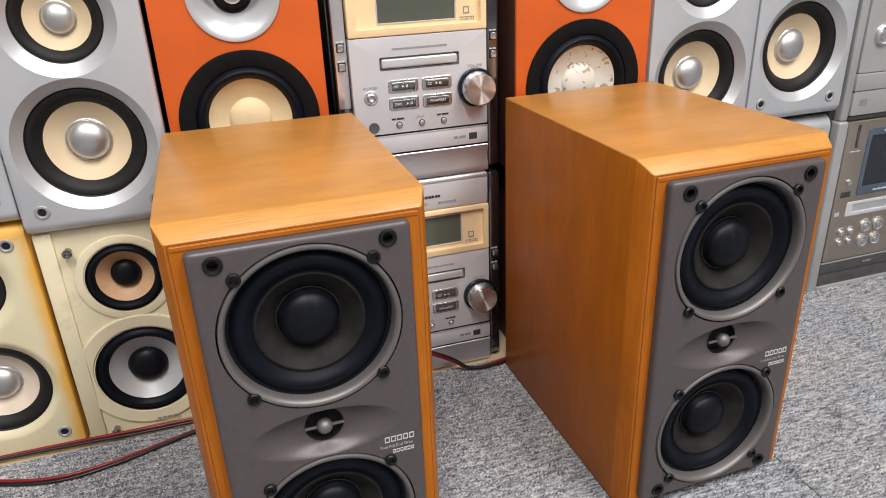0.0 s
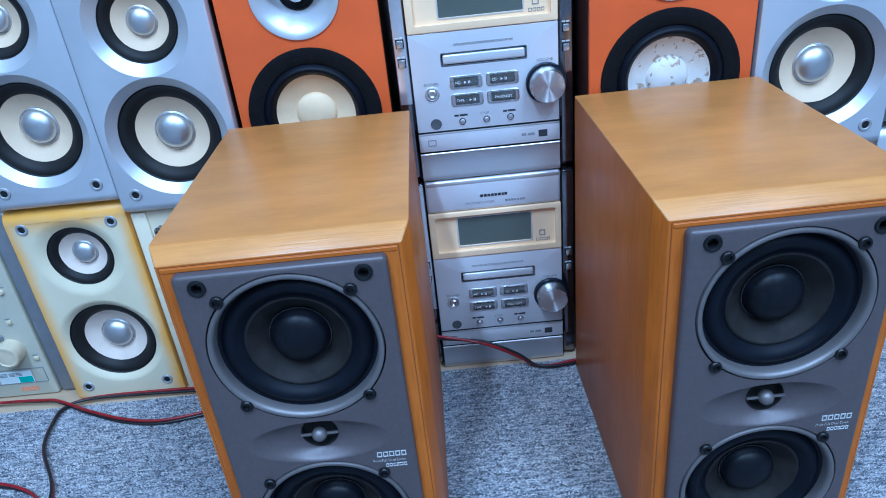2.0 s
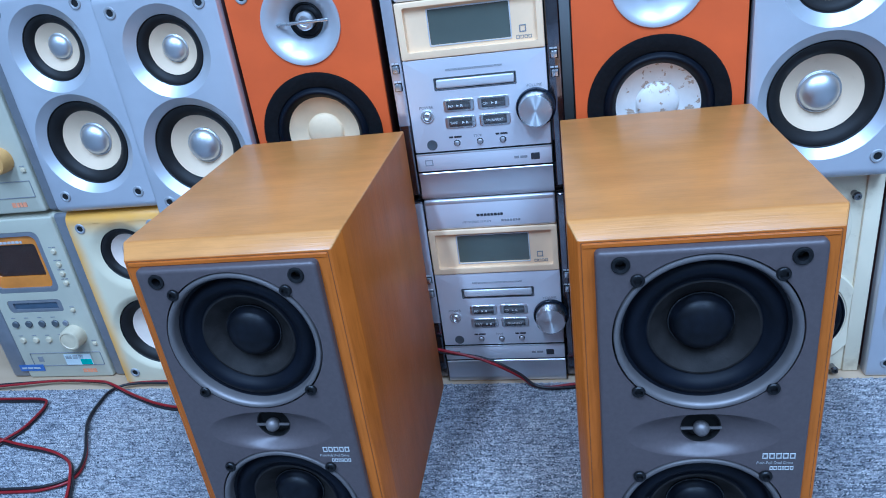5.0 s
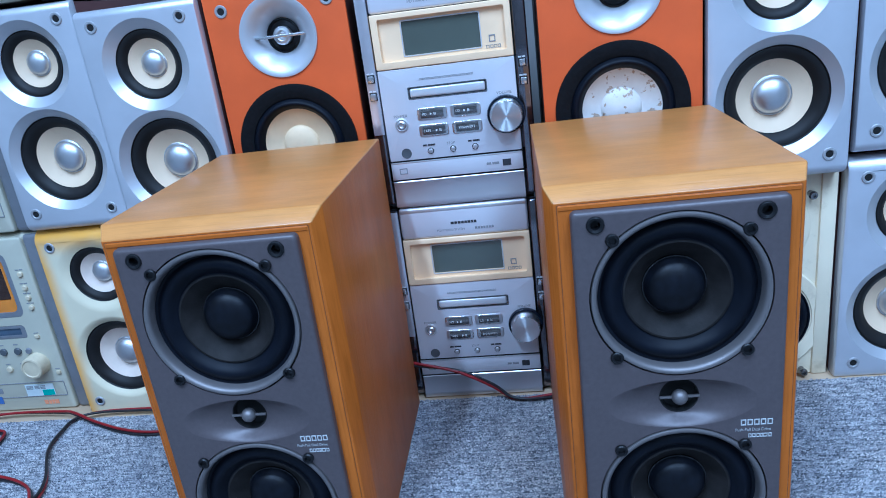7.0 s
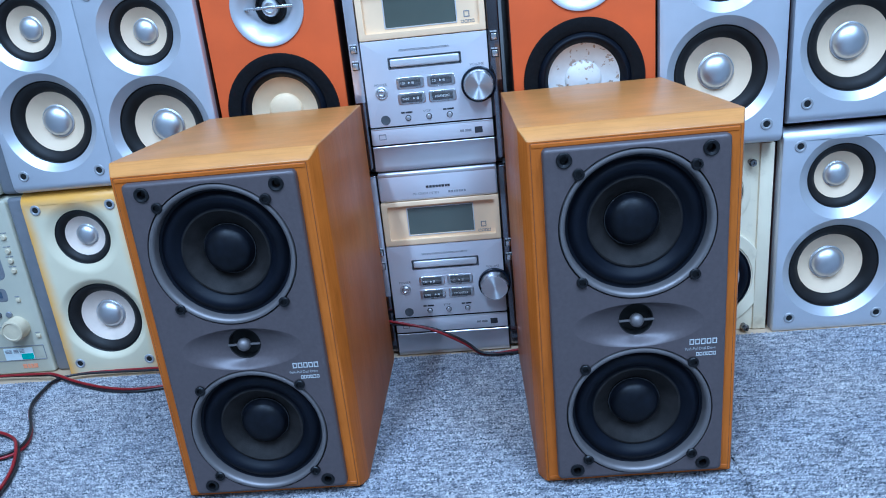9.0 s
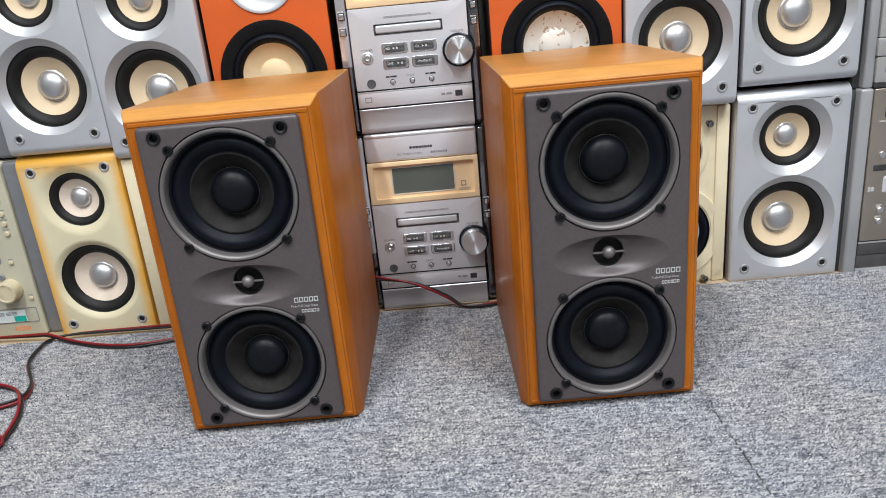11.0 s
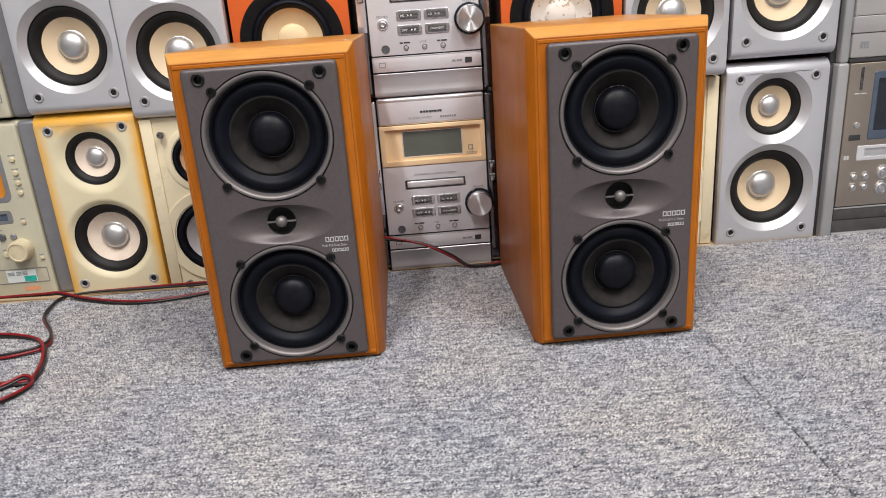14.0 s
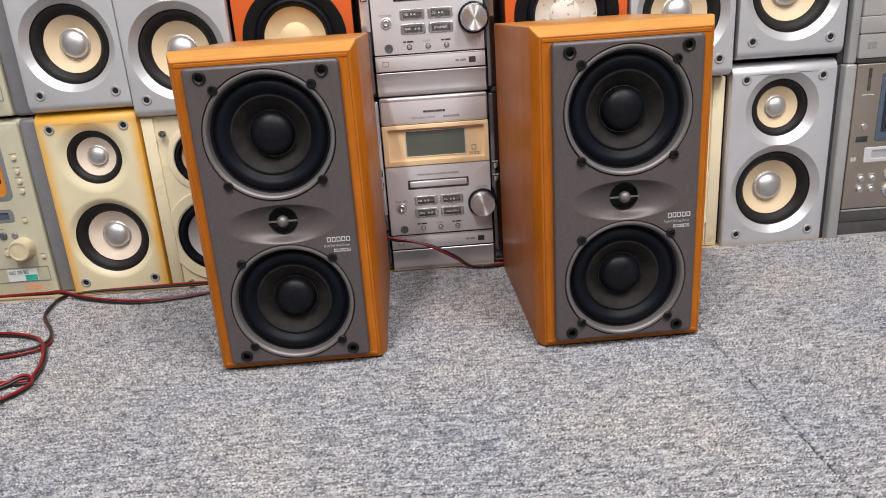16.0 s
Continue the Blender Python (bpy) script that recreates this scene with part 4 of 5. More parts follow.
def orange_speaker(x, y, z, w, h, cone, rz=0.0, lift=0.0):
    root = thing("orange_speaker", x, y, z, "orange vinyl loudspeaker with a silver horn tweeter and brown sides" if cone is M_CREAM_O else "orange vinyl loudspeaker with a flaking white woofer cone",
                 "loudspeaker", "pair of orange loudspeakers", rz)
    d = 0.22
    tz, wz = 0.1987 + lift, 0.0845 + lift * 1.25
    box = rbox(-w / 2, w / 2, 0.0035, d, 0, h, 0.001)
    box.normal_update()
    front = max((f for f in box.faces if f.normal.y < -0.95), key=lambda f: f.calc_area())
    bmesh.ops.delete(box, geom=[front], context="FACES")
    part("cabinet", box, M_BROWN, root, "dark brown laminate cabinet")
    part("front_panel", plate(rrect(-w / 2 + 0.0004, w / 2 - 0.0004, 0.0006, h - 0.0006, 0.0012, 2), 0.0, 0.0040, [circle(0, tz, 0.0395, 56), circle(0, wz, 0.0630, 64)], 0.001), M_ORANGE, root, "orange vinyl front panel")
    hn = part("horn", lathe([(0.0398, 0.002), (0.0415, -0.0004), (0.0412, -0.0016), (0.0395, -0.0018), (0.0330, 0.0010), (0.0250, 0.0085), (0.0190, 0.0170), (0.0178, 0.0190)], -0.0005, tz, 64), M_SILVER_B, root, "silver horn bowl")
    part("throat", lathe([(0.0180, 0.0180), (0.0165, 0.0175), (0.0150, 0.0200), (0, 0.0240)], -0.0005, tz, 40), M_BLACK, hn)
    part("phase_plug", lathe([(0.0095, 0.0200), (0.0095, 0.0130), (0.0080, 0.0110), (0.0055, 0.0105), (0.0048, 0.0130), (0, 0.0135)], -0.0005, tz, 32), M_CHROME, hn, "bright ring plug")
    part("bridge_bar", rbox(-0.0280, 0.0270, 0.0040, 0.0080, tz - 0.0016, tz + 0.0016, 0.0012), M_ALU, hn, "slim silver bar")
    wo = part("woofer", lathe([(0.0632, 0.002), (0.0655, -0.0006), (0.0652, -0.0020), (0.0640, -0.0024), (0.0520, -0.0018), (0.0505, -0.0012)], 0, wz, 64), M_FOAM, root, "wide black gasket")
    part("surround", lathe([(0.0510, -0.0012), *arc(0.0500, 0.0, 0.0400, 0.0010, 0.0055, 9), (0.0385, 0.0035)], 0, wz, 56), M_RUBBER, wo, "black roll surround")
    part("cone", lathe([(0.0400, 0.0020), (0.0380, 0.0035), (0.0205, 0.0095), (0.0190, 0.0100)], 0, wz, 56), cone, wo, "off-white paper cone")
    part("dust_cap", lathe([(0.0202, 0.0094), *dome(0.0196, 0.0090, 0.0060)], 0, wz, 40), cone, wo)
    for sx in (-1, 1):
        for cz in (h - 0.0295, 0.018):
            socket(root, sx * (w / 2 - 0.019), cz)
    return root


orange_speaker(0.0265, 0.6920, 0.2320, 0.1500, 0.2590, M_CREAM_O)
orange_speaker(0.3672, 0.6680, 0.2320, 0.1535, 0.2590, M_PEEL, lift=0.0052)


# ---------------------------------------------------------------- stacked mini systems
def mini_system(x, y, z, h):
    """Silver micro hi-fi unit with a cream display surround, dark chrome side pillars and a large volume knob."""
    root = thing("mini_system", x, y, z, "silver micro stereo unit with a cream display surround and volume knob", "stereo", "stacked silver stereo units")
    part("case", rbox(-0.079, 0.079, 0.010, 0.26, 0.0, h - 0.001, 0.002), M_DARKP, root, "dark metal case")
    for s in (-1, 1):
        part("foot", rbox(s * 0.06 - 0.008, s * 0.06 + 0.008, 0.02, 0.24, -0.0010, 0.0), M_BLACK, root, "black rubber foot")
    P = 0.0702
    # main fascia between tray and cream surround
    fasc = part("fascia", plate(rrect(-P, P, 0.0530, 0.1482, 0.0012, 2), 0.0, 0.012, [rrect(-0.0405, 0.0395, 0.1170, 0.1280, 0.001, 2)], 0.0008), M_PANEL, root, "silver-grey control fascia")
    slot = part("disc_slot", rbox(-0.0396, 0.0386, -0.0010, 0.008, 0.1178, 0.1272, 0.0020, 3), M_SLOT, root, "bright disc slot flap")
    part("slot_gap", plate(rrect(-0.0415, 0.0405, 0.1161, 0.1289, 0.001, 2), -0.0002, 0.001, [rrect(-0.0405, 0.0395, 0.1170, 0.1280, 0.001, 2)]), M_SLATE_D, slot)
    # cream surround: a stepped frame with the display window
    cream = part("display_surround", plate(rrect(-P, P, 0.1487, 0.2030, 0.0012, 2), -0.0012, 0.012, [rrect(-0.0630, 0.0640, 0.1555, 0.1980, 0.002)], 0.001, 0.0050), M_CREAM_F, root, "yellowed cream display surround")
    part("display_panel", plate(rrect(-0.0630, 0.0640, 0.1555, 0.1980, 0.002), 0.0034, 0.006, [rrect(-0.0395, 0.0385, 0.1602, 0.1937, 0.001, 2)], 0.0, 0.002), M_CREAM_F, cream)
    part("display", rbox(-0.0397, 0.0387, 0.0046, 0.007, 0.1600, 0.1939, 0.0), M_LCD, cream, "grey-green liquid crystal display")
    part("display_rim", plate(rrect(-0.0408, 0.0398, 0.1589, 0.1950, 0.0014, 2), 0.0028, 0.005, [rrect(-0.0396, 0.0386, 0.1601, 0.1938, 0.001, 2)], 0.0003, 0.002), M_SLOT, cream, "thin pale rim round the display")
    bars(0.0470, 0.0550, 0.1640, 0.1708, 0.0032, M_INK_G, root, (), "format_mark", True)
    bars(0.0435, 0.0590, 0.1580, 0.1612, 0.0032, M_INK_G, root, (0.27, 0.52, 0.76), "format_mark", True)
    # upper cap with maker's mark
    part("top_cap", rbox(-P, P, -0.0005, 0.03, 0.2036, h, 0.0030, 3), M_PANEL, root, "silver top cap")
    part("top_strip", rbox(-P + 0.001, P - 0.001, -0.0008, 0.006, h - 0.0062, h - 0.0012, 0.0016), M_PANEL_L, root, "bright polished edge strip")
    bars(-0.0140, 0.0150, 0.2180, 0.2208, -0.0007, M_INK, root, (0.14, 0.27, 0.4, 0.52, 0.64, 0.78, 0.88), "maker_mark")
    lettering("MD STEREO SYSTEM", -0.0300, -0.0008, 0.2105, 0.0036, M_INK_G, root, squeeze=0.95)
    bars(0.0120, 0.0330, 0.2106, 0.2131, -0.0007, M_INK_G, root, (0.16, 0.3, 0.44, 0.58, 0.72, 0.86), "model_mark")
    # disc tray and curved foot
    tray = part("disc_tray", rbox(-P, P, -0.0006, 0.012, 0.0325, 0.0508, 0.0006), M_PANEL, root, "disc tray front")
    part("tray_line", rbox(-P, P, -0.0009, 0.002, 0.0500, 0.0514, 0.0003), M_PANEL_L, tray, "bright edge line")
    part("tray_gap", rbox(-P - 0.0004, P + 0.0004, 0.0004, 0.012, 0.0298, 0.0532), M_BLACK, tray)
    bars(-0.0615, -0.0510, 0.0385, 0.0450, -0.0007, M_INK_G, tray, (), "format_mark", True)
    bars(0.0320, 0.0470, 0.0400, 0.0425, -0.0007, M_INK_G, tray, (0.4,), "format_mark")
    bars(0.0490, 0.0600, 0.0375, 0.0445, -0.0007, M_INK, tray, (), "format_mark")
    bm = bmesh.new()
    prof = [(0.0000, 0.0305), (-0.0006, 0.0298), (-0.0002, 0.0290), (0.0012, 0.0200), (0.0012, 0.0125), (-0.0002, 0.0075), (-0.0008, 0.0035), (0.0006, 0.0012), (0.006, 0.0004), (0.03, 0.0004), (0.03, 0.0305)]
    a = [bm.verts.new((-P, yy, zz)) for yy, zz in prof]
    b = [bm.verts.new((P, yy, zz)) for yy, zz in prof]
    bridge(bm, a, b)
    bm.faces.new(a)
    bm.faces.new(b)
    part("foot_panel", bm, M_FOOT, root, "curved silver lower panel", 40)
    # pillars
    for s in (-1, 1):
        x0, x1 = sorted((s * (P + 0.0012), s * 0.0850))
        pl = part("pillar", rbox(x0, x1, 0.0040, 0.030, 0.004, h - 0.002, 0.0030, 3), M_CHROME_D, root, "dark chrome side pillar")
        # left face carries the painted reflection, right face stays dark chrome
        part("pillar_face", rbox(min(s * 0.0722, s * 0.0840), max(s * 0.0722, s * 0.0840), 0.0025, 0.006, 0.082, h - 0.004, 0.001), M_PILLAR_LIT if s < 0 else M_CHROME_D, pl, "polished pillar face")
        for bz in (0.1408, 0.1228):
            part("button_gap", rbox(s * 0.0780 - 0.0040, s * 0.0780 + 0.0040, 0.0022, 0.004, bz - 0.0043, bz + 0.0043, 0.0004), M_HOLE, pl)
            part("button", rbox(s * 0.0780 - 0.0031, s * 0.0780 + 0.0031, -0.0008, 0.004, bz - 0.0034, bz + 0.0034, 0.0009), M_ALU, pl, "small square silver button")
            bars(s * 0.0780 - 0.004, s * 0.0780 + 0.004, bz + 0.0048, bz + 0.0062, 0.0022, M_INK_W, pl, (0.5,))
    # buttons and knob
    words = [(-0.0335, 0.1002, "MD"), (0.0015, 0.1002, "CD"), (-0.0335, 0.0828, "TAPE"), (0.0015, 0.0828, "FM/AM/EXT")]
    for bx, bz, word in words:
        fr = part("play_button", plate(rrect(bx - 0.0012, bx + 0.0302, bz - 0.0064, bz + 0.0064, 0.003), -0.0010, 0.002, [rrect(bx + 0.0022, bx + 0.0268, bz - 0.0047, bz + 0.0047, 0.0018, 3)], 0.0008, 0.003), M_ALU, root, "raised bright button frame")
        part("key_gap", rbox(bx + 0.0021, bx + 0.0269, 0.0002, 0.002, bz - 0.0048, bz + 0.0048), M_HOLE, fr)
        # a key bowed across its height
        bm = bmesh.new()
        ring = [(0.002, -0.0040)] + [(-0.0014 - 0.0012 * math.cos(math.pi / 2 * (k - 4) / 4 * 0.9), 0.0040 * (k - 4) / 4) for k in range(9)] + [(0.002, 0.0040)]
        ends = [[bm.verts.new((xx, yy, bz + zz)) for yy, zz in ring] for xx in (bx + 0.0028, bx + 0.0262)]
        bridge(bm, *ends)
        for e in ends:
            bm.faces.new(e)
        bmesh.ops.recalc_face_normals(bm, faces=bm.faces)
        part("key", bm, M_KEY, fr, "smoked chrome key", 50)
        lettering(word, bx + (0.0145 if "/" in word else 0.0040), -0.00285, bz - 0.0012, 0.0037, M_INK_B, fr, align="CENTER" if "/" in word else "LEFT", squeeze=0.9)
        if "/" not in word:
            mark = bmesh.new()
            x0 = bx + (0.0165 if word == "TAPE" else 0.0125)
            mark.faces.new([mark.verts.new(p) for p in ((x0, -0.00285, bz + 0.0013), (x0, -0.00285, bz - 0.0013), (x0 + 0.0024, -0.00285, bz))])
            for k in (0.0040, 0.0052):
                mark.faces.new([mark.verts.new((x0 + k + a * 0.0007, -0.00285, bz + b * 0.0013)) for a, b in ((0, -1), (1, -1), (1, 1), (0, 1))])
            part("play_mark", mark, M_INK_B, fr)
    for bx in (-0.0253, -0.0015, 0.0220):
        rb = part("round_button", lathe([(0.0026, 0.001), (0.0026, -0.0014), (0.0019, -0.0024), (0, -0.0028)], bx, 0.0610, 24), M_CHROME, root, "small round chrome button")
        part("button_gap", lathe([(0.0034, -0.0002), (0.0024, -0.0002)], bx, 0.0610, 24), M_HOLE, rb)
    bars(-0.0330, -0.0180, 0.0665, 0.0683, -0.0002, M_INK, root, (0.35,))
    lettering("STOP", -0.0075, -0.0003, 0.0661, 0.0036, M_INK_G, root)
    bars(0.0150, 0.0290, 0.0665, 0.0683, -0.0002, M_INK, root, (0.35,))
    lettering("POWER", -0.0525, -0.0003, 0.0988, 0.0042, M_INK_G, root, align="CENTER")
    lettering("VOLUME", 0.0570, -0.0003, 0.1122, 0.0040, M_INK_G, root, align="CENTER")
    bars(-0.028, 0.028, 0.1352, 0.1368, -0.0002, M_INK_G, root, (0.03, 0.06, 0.11, 0.14, 0.17, 0.22, 0.25, 0.29, 0.33, 0.37, 0.42, 0.45, 0.49, 0.53, 0.57, 0.62, 0.65, 0.69, 0.74, 0.77, 0.81, 0.86, 0.89, 0.93, 0.97), hollow=True)
    pw = part("power_button", lathe([(0.0072, 0.0005), (0.0070, -0.0010), (0.0060, -0.0014), (0.0052, -0.0006), (0.0050, 0.0006)], -0.0525, 0.0912, 32), M_PANEL_L, root, "round power button ring")
    part("key", lathe([(0.0048, 0.001), (0.0046, -0.0016), (0.0030, -0.0030), (0.0018, -0.0018), (0, -0.0014)], -0.0525, 0.0912, 28), M_CHROME, pw)
    part("sensor", lathe([(0.0056, 0.0004), (0.0054, -0.0006), (0.0046, -0.0004), (0, -0.0002)], -0.0515, 0.0605, 28), M_SLATE_D, root, "round dark remote sensor")
    kb = part("volume_knob", lathe([(0.0196, 0.0), (0.0198, -0.0030), (0.0192, -0.0046), (0.0180, -0.0050), (0.0176, -0.0036), (0.0170, -0.0036)], 0.0575, 0.0915, 56), M_COLLAR, root, "dark blue glossy collar of the knob")
    part("knob_grip", lathe([(0.0174, -0.0030), (0.0170, -0.0060), (0.0162, -0.0160), (0.0157, -0.0170), (0.0150, -0.0170)], 0.0575, 0.0915, 64), M_ALU, kb, "satin aluminium grip")
    part("knob_face", lathe([(0.0152, -0.0168), (0.0149, -0.0172), (0.0, -0.0166)], 0.0575, 0.0915, 64), M_SPUN, kb, "spun aluminium knob face")
    return root


def spun(name):
    """Aluminium turned on a lathe: its gloss runs round the centre."""
    m = mat(name, (0.86, 0.86, 0.87), 0.34, 1.0, var=0.03)
    b = m.node_tree.nodes["Principled BSDF"]
    b.inputs["Anisotropic"].default_value = 0.92
    b.inputs["Anisotropic Rotation"].default_value = 0.25
    t = m.node_tree.nodes.new("ShaderNodeTangent")
    t.direction_type, t.axis = "RADIAL", "Y"
    m.node_tree.links.new(t.outputs[0], b.inputs["Tangent"])
    return m


M_SPUN = spun("spun_aluminium")
UNIT = mini_system(0.1950, 0.6840, LOW + 0.0010, 0.2392)
copy_thing(UNIT, pose(0.1950, 0.6840, LOW + 0.2412))


def old_system(x, y, z, h, knob_mat, label):
    """Pale stereo unit with slate side pillars; only its right half is in view."""
    root = thing("stereo_unit", x, y, z, label, "stereo", "pale stereo units")
    w = 0.190
    part("case", rbox(-w / 2 + 0.002, w / 2 - 0.002, 0.014, 0.26, 0, h, 0.003), M_COMP_P, root, "grey case")
    I = w / 2 - 0.029
    part("fascia", plate(rrect(-I, I, 0.001, h - 0.004, 0.003), 0.0, 0.02, [rrect(-0.060, 0.0380, 0.1370, 0.2240, 0.010), rrect(-0.050, 0.032, 0.1070, 0.1260, 0.005)], 0.0025, 0.010), M_COMP_W, root, "pale grey-cream fascia")
    part("top_edge", rbox(-w / 2 + 0.003, w / 2 - 0.003, 0.004, 0.05, h - 0.012, h, 0.005, 3), M_COMP_W, root)
    for s in (-1, 1):
        x0, x1 = sorted((s * (I + 0.0006), s * w / 2))
        part("pillar", rbox(x0, x1, 0.0015, 0.03, 0.0, h - 0.001, 0.006, 3), M_COMP_P, root, "slate-grey side pillar")
    sc = part("display_frame", plate(rrect(-0.0602, 0.0382, 0.1368, 0.2242, 0.010), 0.0005, 0.01, [rrect(-0.0545, 0.0315, 0.1440, 0.2180, 0.009)], 0.001, 0.008), M_COMP_P, root, "slate display frame")
    part("amber_rim", plate(rrect(-0.0545, 0.0315, 0.1440, 0.2180, 0.009), 0.0030, 0.009, [rrect(-0.0470, 0.0255, 0.1600, 0.2060, 0.004)], 0.0, 0.004), M_AMBER, sc, "amber display border")
    part("display", rbox(-0.0475, 0.0260, 0.0055, 0.009, 0.1595, 0.2065), M_AMBER_D, sc, "dark brown display")
    bars(-0.030, 0.010, 0.2075, 0.2110, 0.0026, M_INK_W, sc, (0.15, 0.3, 0.45, 0.6, 0.75, 0.9), "maker_mark")
    tr = part("disc_slot", plate(rrect(-0.0502, 0.0322, 0.1068, 0.1262, 0.005), 0.0004, 0.008, [rrect(-0.042, 0.025, 0.1115, 0.1215, 0.001, 2)], 0.0012, 0.004), M_COMP_P, root, "slate disc slot frame")
    part("flap", rbox(-0.0422, 0.0252, 0.0025, 0.006, 0.1113, 0.1217, 0.0008), M_LCD_F, tr, "shining slot flap")
    for bx in (-0.0500, -0.0297, -0.0094, 0.0110):
        part("button", lathe([(0.0052, 0.001), (0.0050, -0.0018), (0.0042, -0.0026), (0, -0.0024)], bx, 0.0895, 28), M_SLATE_D, root, "dark round button")
        bars(bx - 0.004, bx + 0.004, 0.0985, 0.0997, -0.0002, M_INK_G, root)
    part("button", lathe([(0.0044, 0.001), (0.0042, -0.0016), (0.0034, -0.0022), (0, -0.0022)], 0.0265, 0.0890, 24), M_COMP_P, root)
    for bx in (-0.0500, -0.0297, -0.0094, 0.0110):
        part("small_button", lathe([(0.0044, 0.001), (0.0042, -0.0020), (0.0032, -0.0028), (0, -0.0028)], bx, 0.0640, 24), M_KNOB_C, root, "small pale button")
        bars(bx - 0.004, bx + 0.004, 0.0705, 0.0716, -0.0002, M_INK_G, root)
    for bz in (0.1950, 0.1765, 0.1630, 0.1495):
        part("small_button", lathe([(0.0036, 0.001), (0.0034, -0.0020), (0.0025, -0.0028), (0, -0.0028)], 0.0520, bz, 22), M_KNOB_C, root, "small pale button")
        bars(0.0465, 0.0575, bz + 0.0052, bz + 0.0064, -0.0002, M_INK_G, root, (0.5,))
    for bx, bz in ((0.0455, 0.1090), (0.0580, 0.0560)):
        part("small_button", rbox(bx - 0.0028, bx + 0.0028, -0.0024, 0.001, bz - 0.0022, bz + 0.0022, 0.0006), M_KNOB_C, root)
        bars(bx - 0.004, bx + 0.004, bz + 0.004, bz + 0.0051, -0.0002, M_INK_G, root)
    part("volume_knob", lathe([(0.0155, 0.0005), (0.0149, -0.0140), (0.0138, -0.0164), (0.0118, -0.0170), (0.0110, -0.0160), (0, -0.0154)], 0.0345, 0.0705, 48), knob_mat, root, "round volume knob")
    part("door_line", plate(rrect(-0.050, 0.060, 0.0210, 0.0425, 0.001, 2), -0.0008, 0.001, [rrect(-0.0492, 0.0592, 0.0218, 0.0417, 0.001, 2)]), M_INK_G, root, "shut disc door outline")
    bars(-0.040, -0.030, 0.028, 0.036, -0.0002, M_INK_G, root, (), "format_mark")
    bars(0.0230, 0.0450, 0.0090, 0.0150, -0.0003, M_INK_O, root, (0.3, 0.5, 0.7), "printed_bar")
    return root


OLD = old_system(-0.4180, 0.7080, LOW, 0.2460, M_KNOB_C, "pale grey stereo unit with an amber display and slate pillars")
old_system(-0.4180, 0.7060, 0.2440, 0.2520, M_KNOB_Y, "pale cream stereo unit with a yellowed volume knob")


def plain_unit(x, y, z, w, h):
    root = thing("stereo_unit", x, y, z, "pale plastic stereo unit standing on the silver speakers", "stereo")
    part("case", rbox(-w / 2, w / 2, 0.006, 0.22, 0.004, h, 0.004, 3), M_COMP_W, root)
    part("front_panel", plate(rrect(-w / 2 + 0.002, w / 2 - 0.002, 0.006, h - 0.002, 0.006), 0.0, 0.01, bevel=0.003), M_COMP_W, root)
    for s in (-1, 1):
        part("foot", rbox(s * w * 0.36 - 0.012, s * w * 0.36 + 0.012, 0.02, 0.20, 0.0, 0.0045, 0.001), M_BLACK, root, "black foot")
    return root


plain_unit(-0.285, 0.684, 0.4951, 0.190, 0.10)


def sticker(x0, x1, z0, z1, y, material, label, extra=None):
    root = thing("sticker", (x0 + x1) / 2, y, z0, label, "sticker")
    hw = (x1 - x0) / 2
    part("sheet", rbox(-hw, hw, -0.0004, 0.0, 0, z1 - z0), material, root)
    if extra:
        part("colour_block", rbox(hw * 0.15, hw * 0.95, -0.0007, 0, 0.0008, (z1 - z0) * 0.5), extra, root, "teal block")
        for k in range(3):
            bars(-hw * 0.9, hw * 0.5, (z1 - z0) * (0.6 + 0.11 * k), (z1 - z0) * (0.65 + 0.11 * k), -0.0006, M_INK_G, root, (0.4, 0.7))
    else:
        bars(-hw * 0.8, hw * 0.8, (z1 - z0) * 0.35, (z1 - z0) * 0.6, -0.0006, M_INK_W, root, (0.3, 0.6))
    return root


sticker(-0.4150, -0.3740, 0.0175, 0.0350, 0.7070, M_STICK, "white and teal shop sticker on the pale stereo", M_TEAL)
sticker(-0.4930, -0.4540, 0.0080, 0.0185, 0.7075, M_STICK_B, "blue shop sticker on the pale stereo")


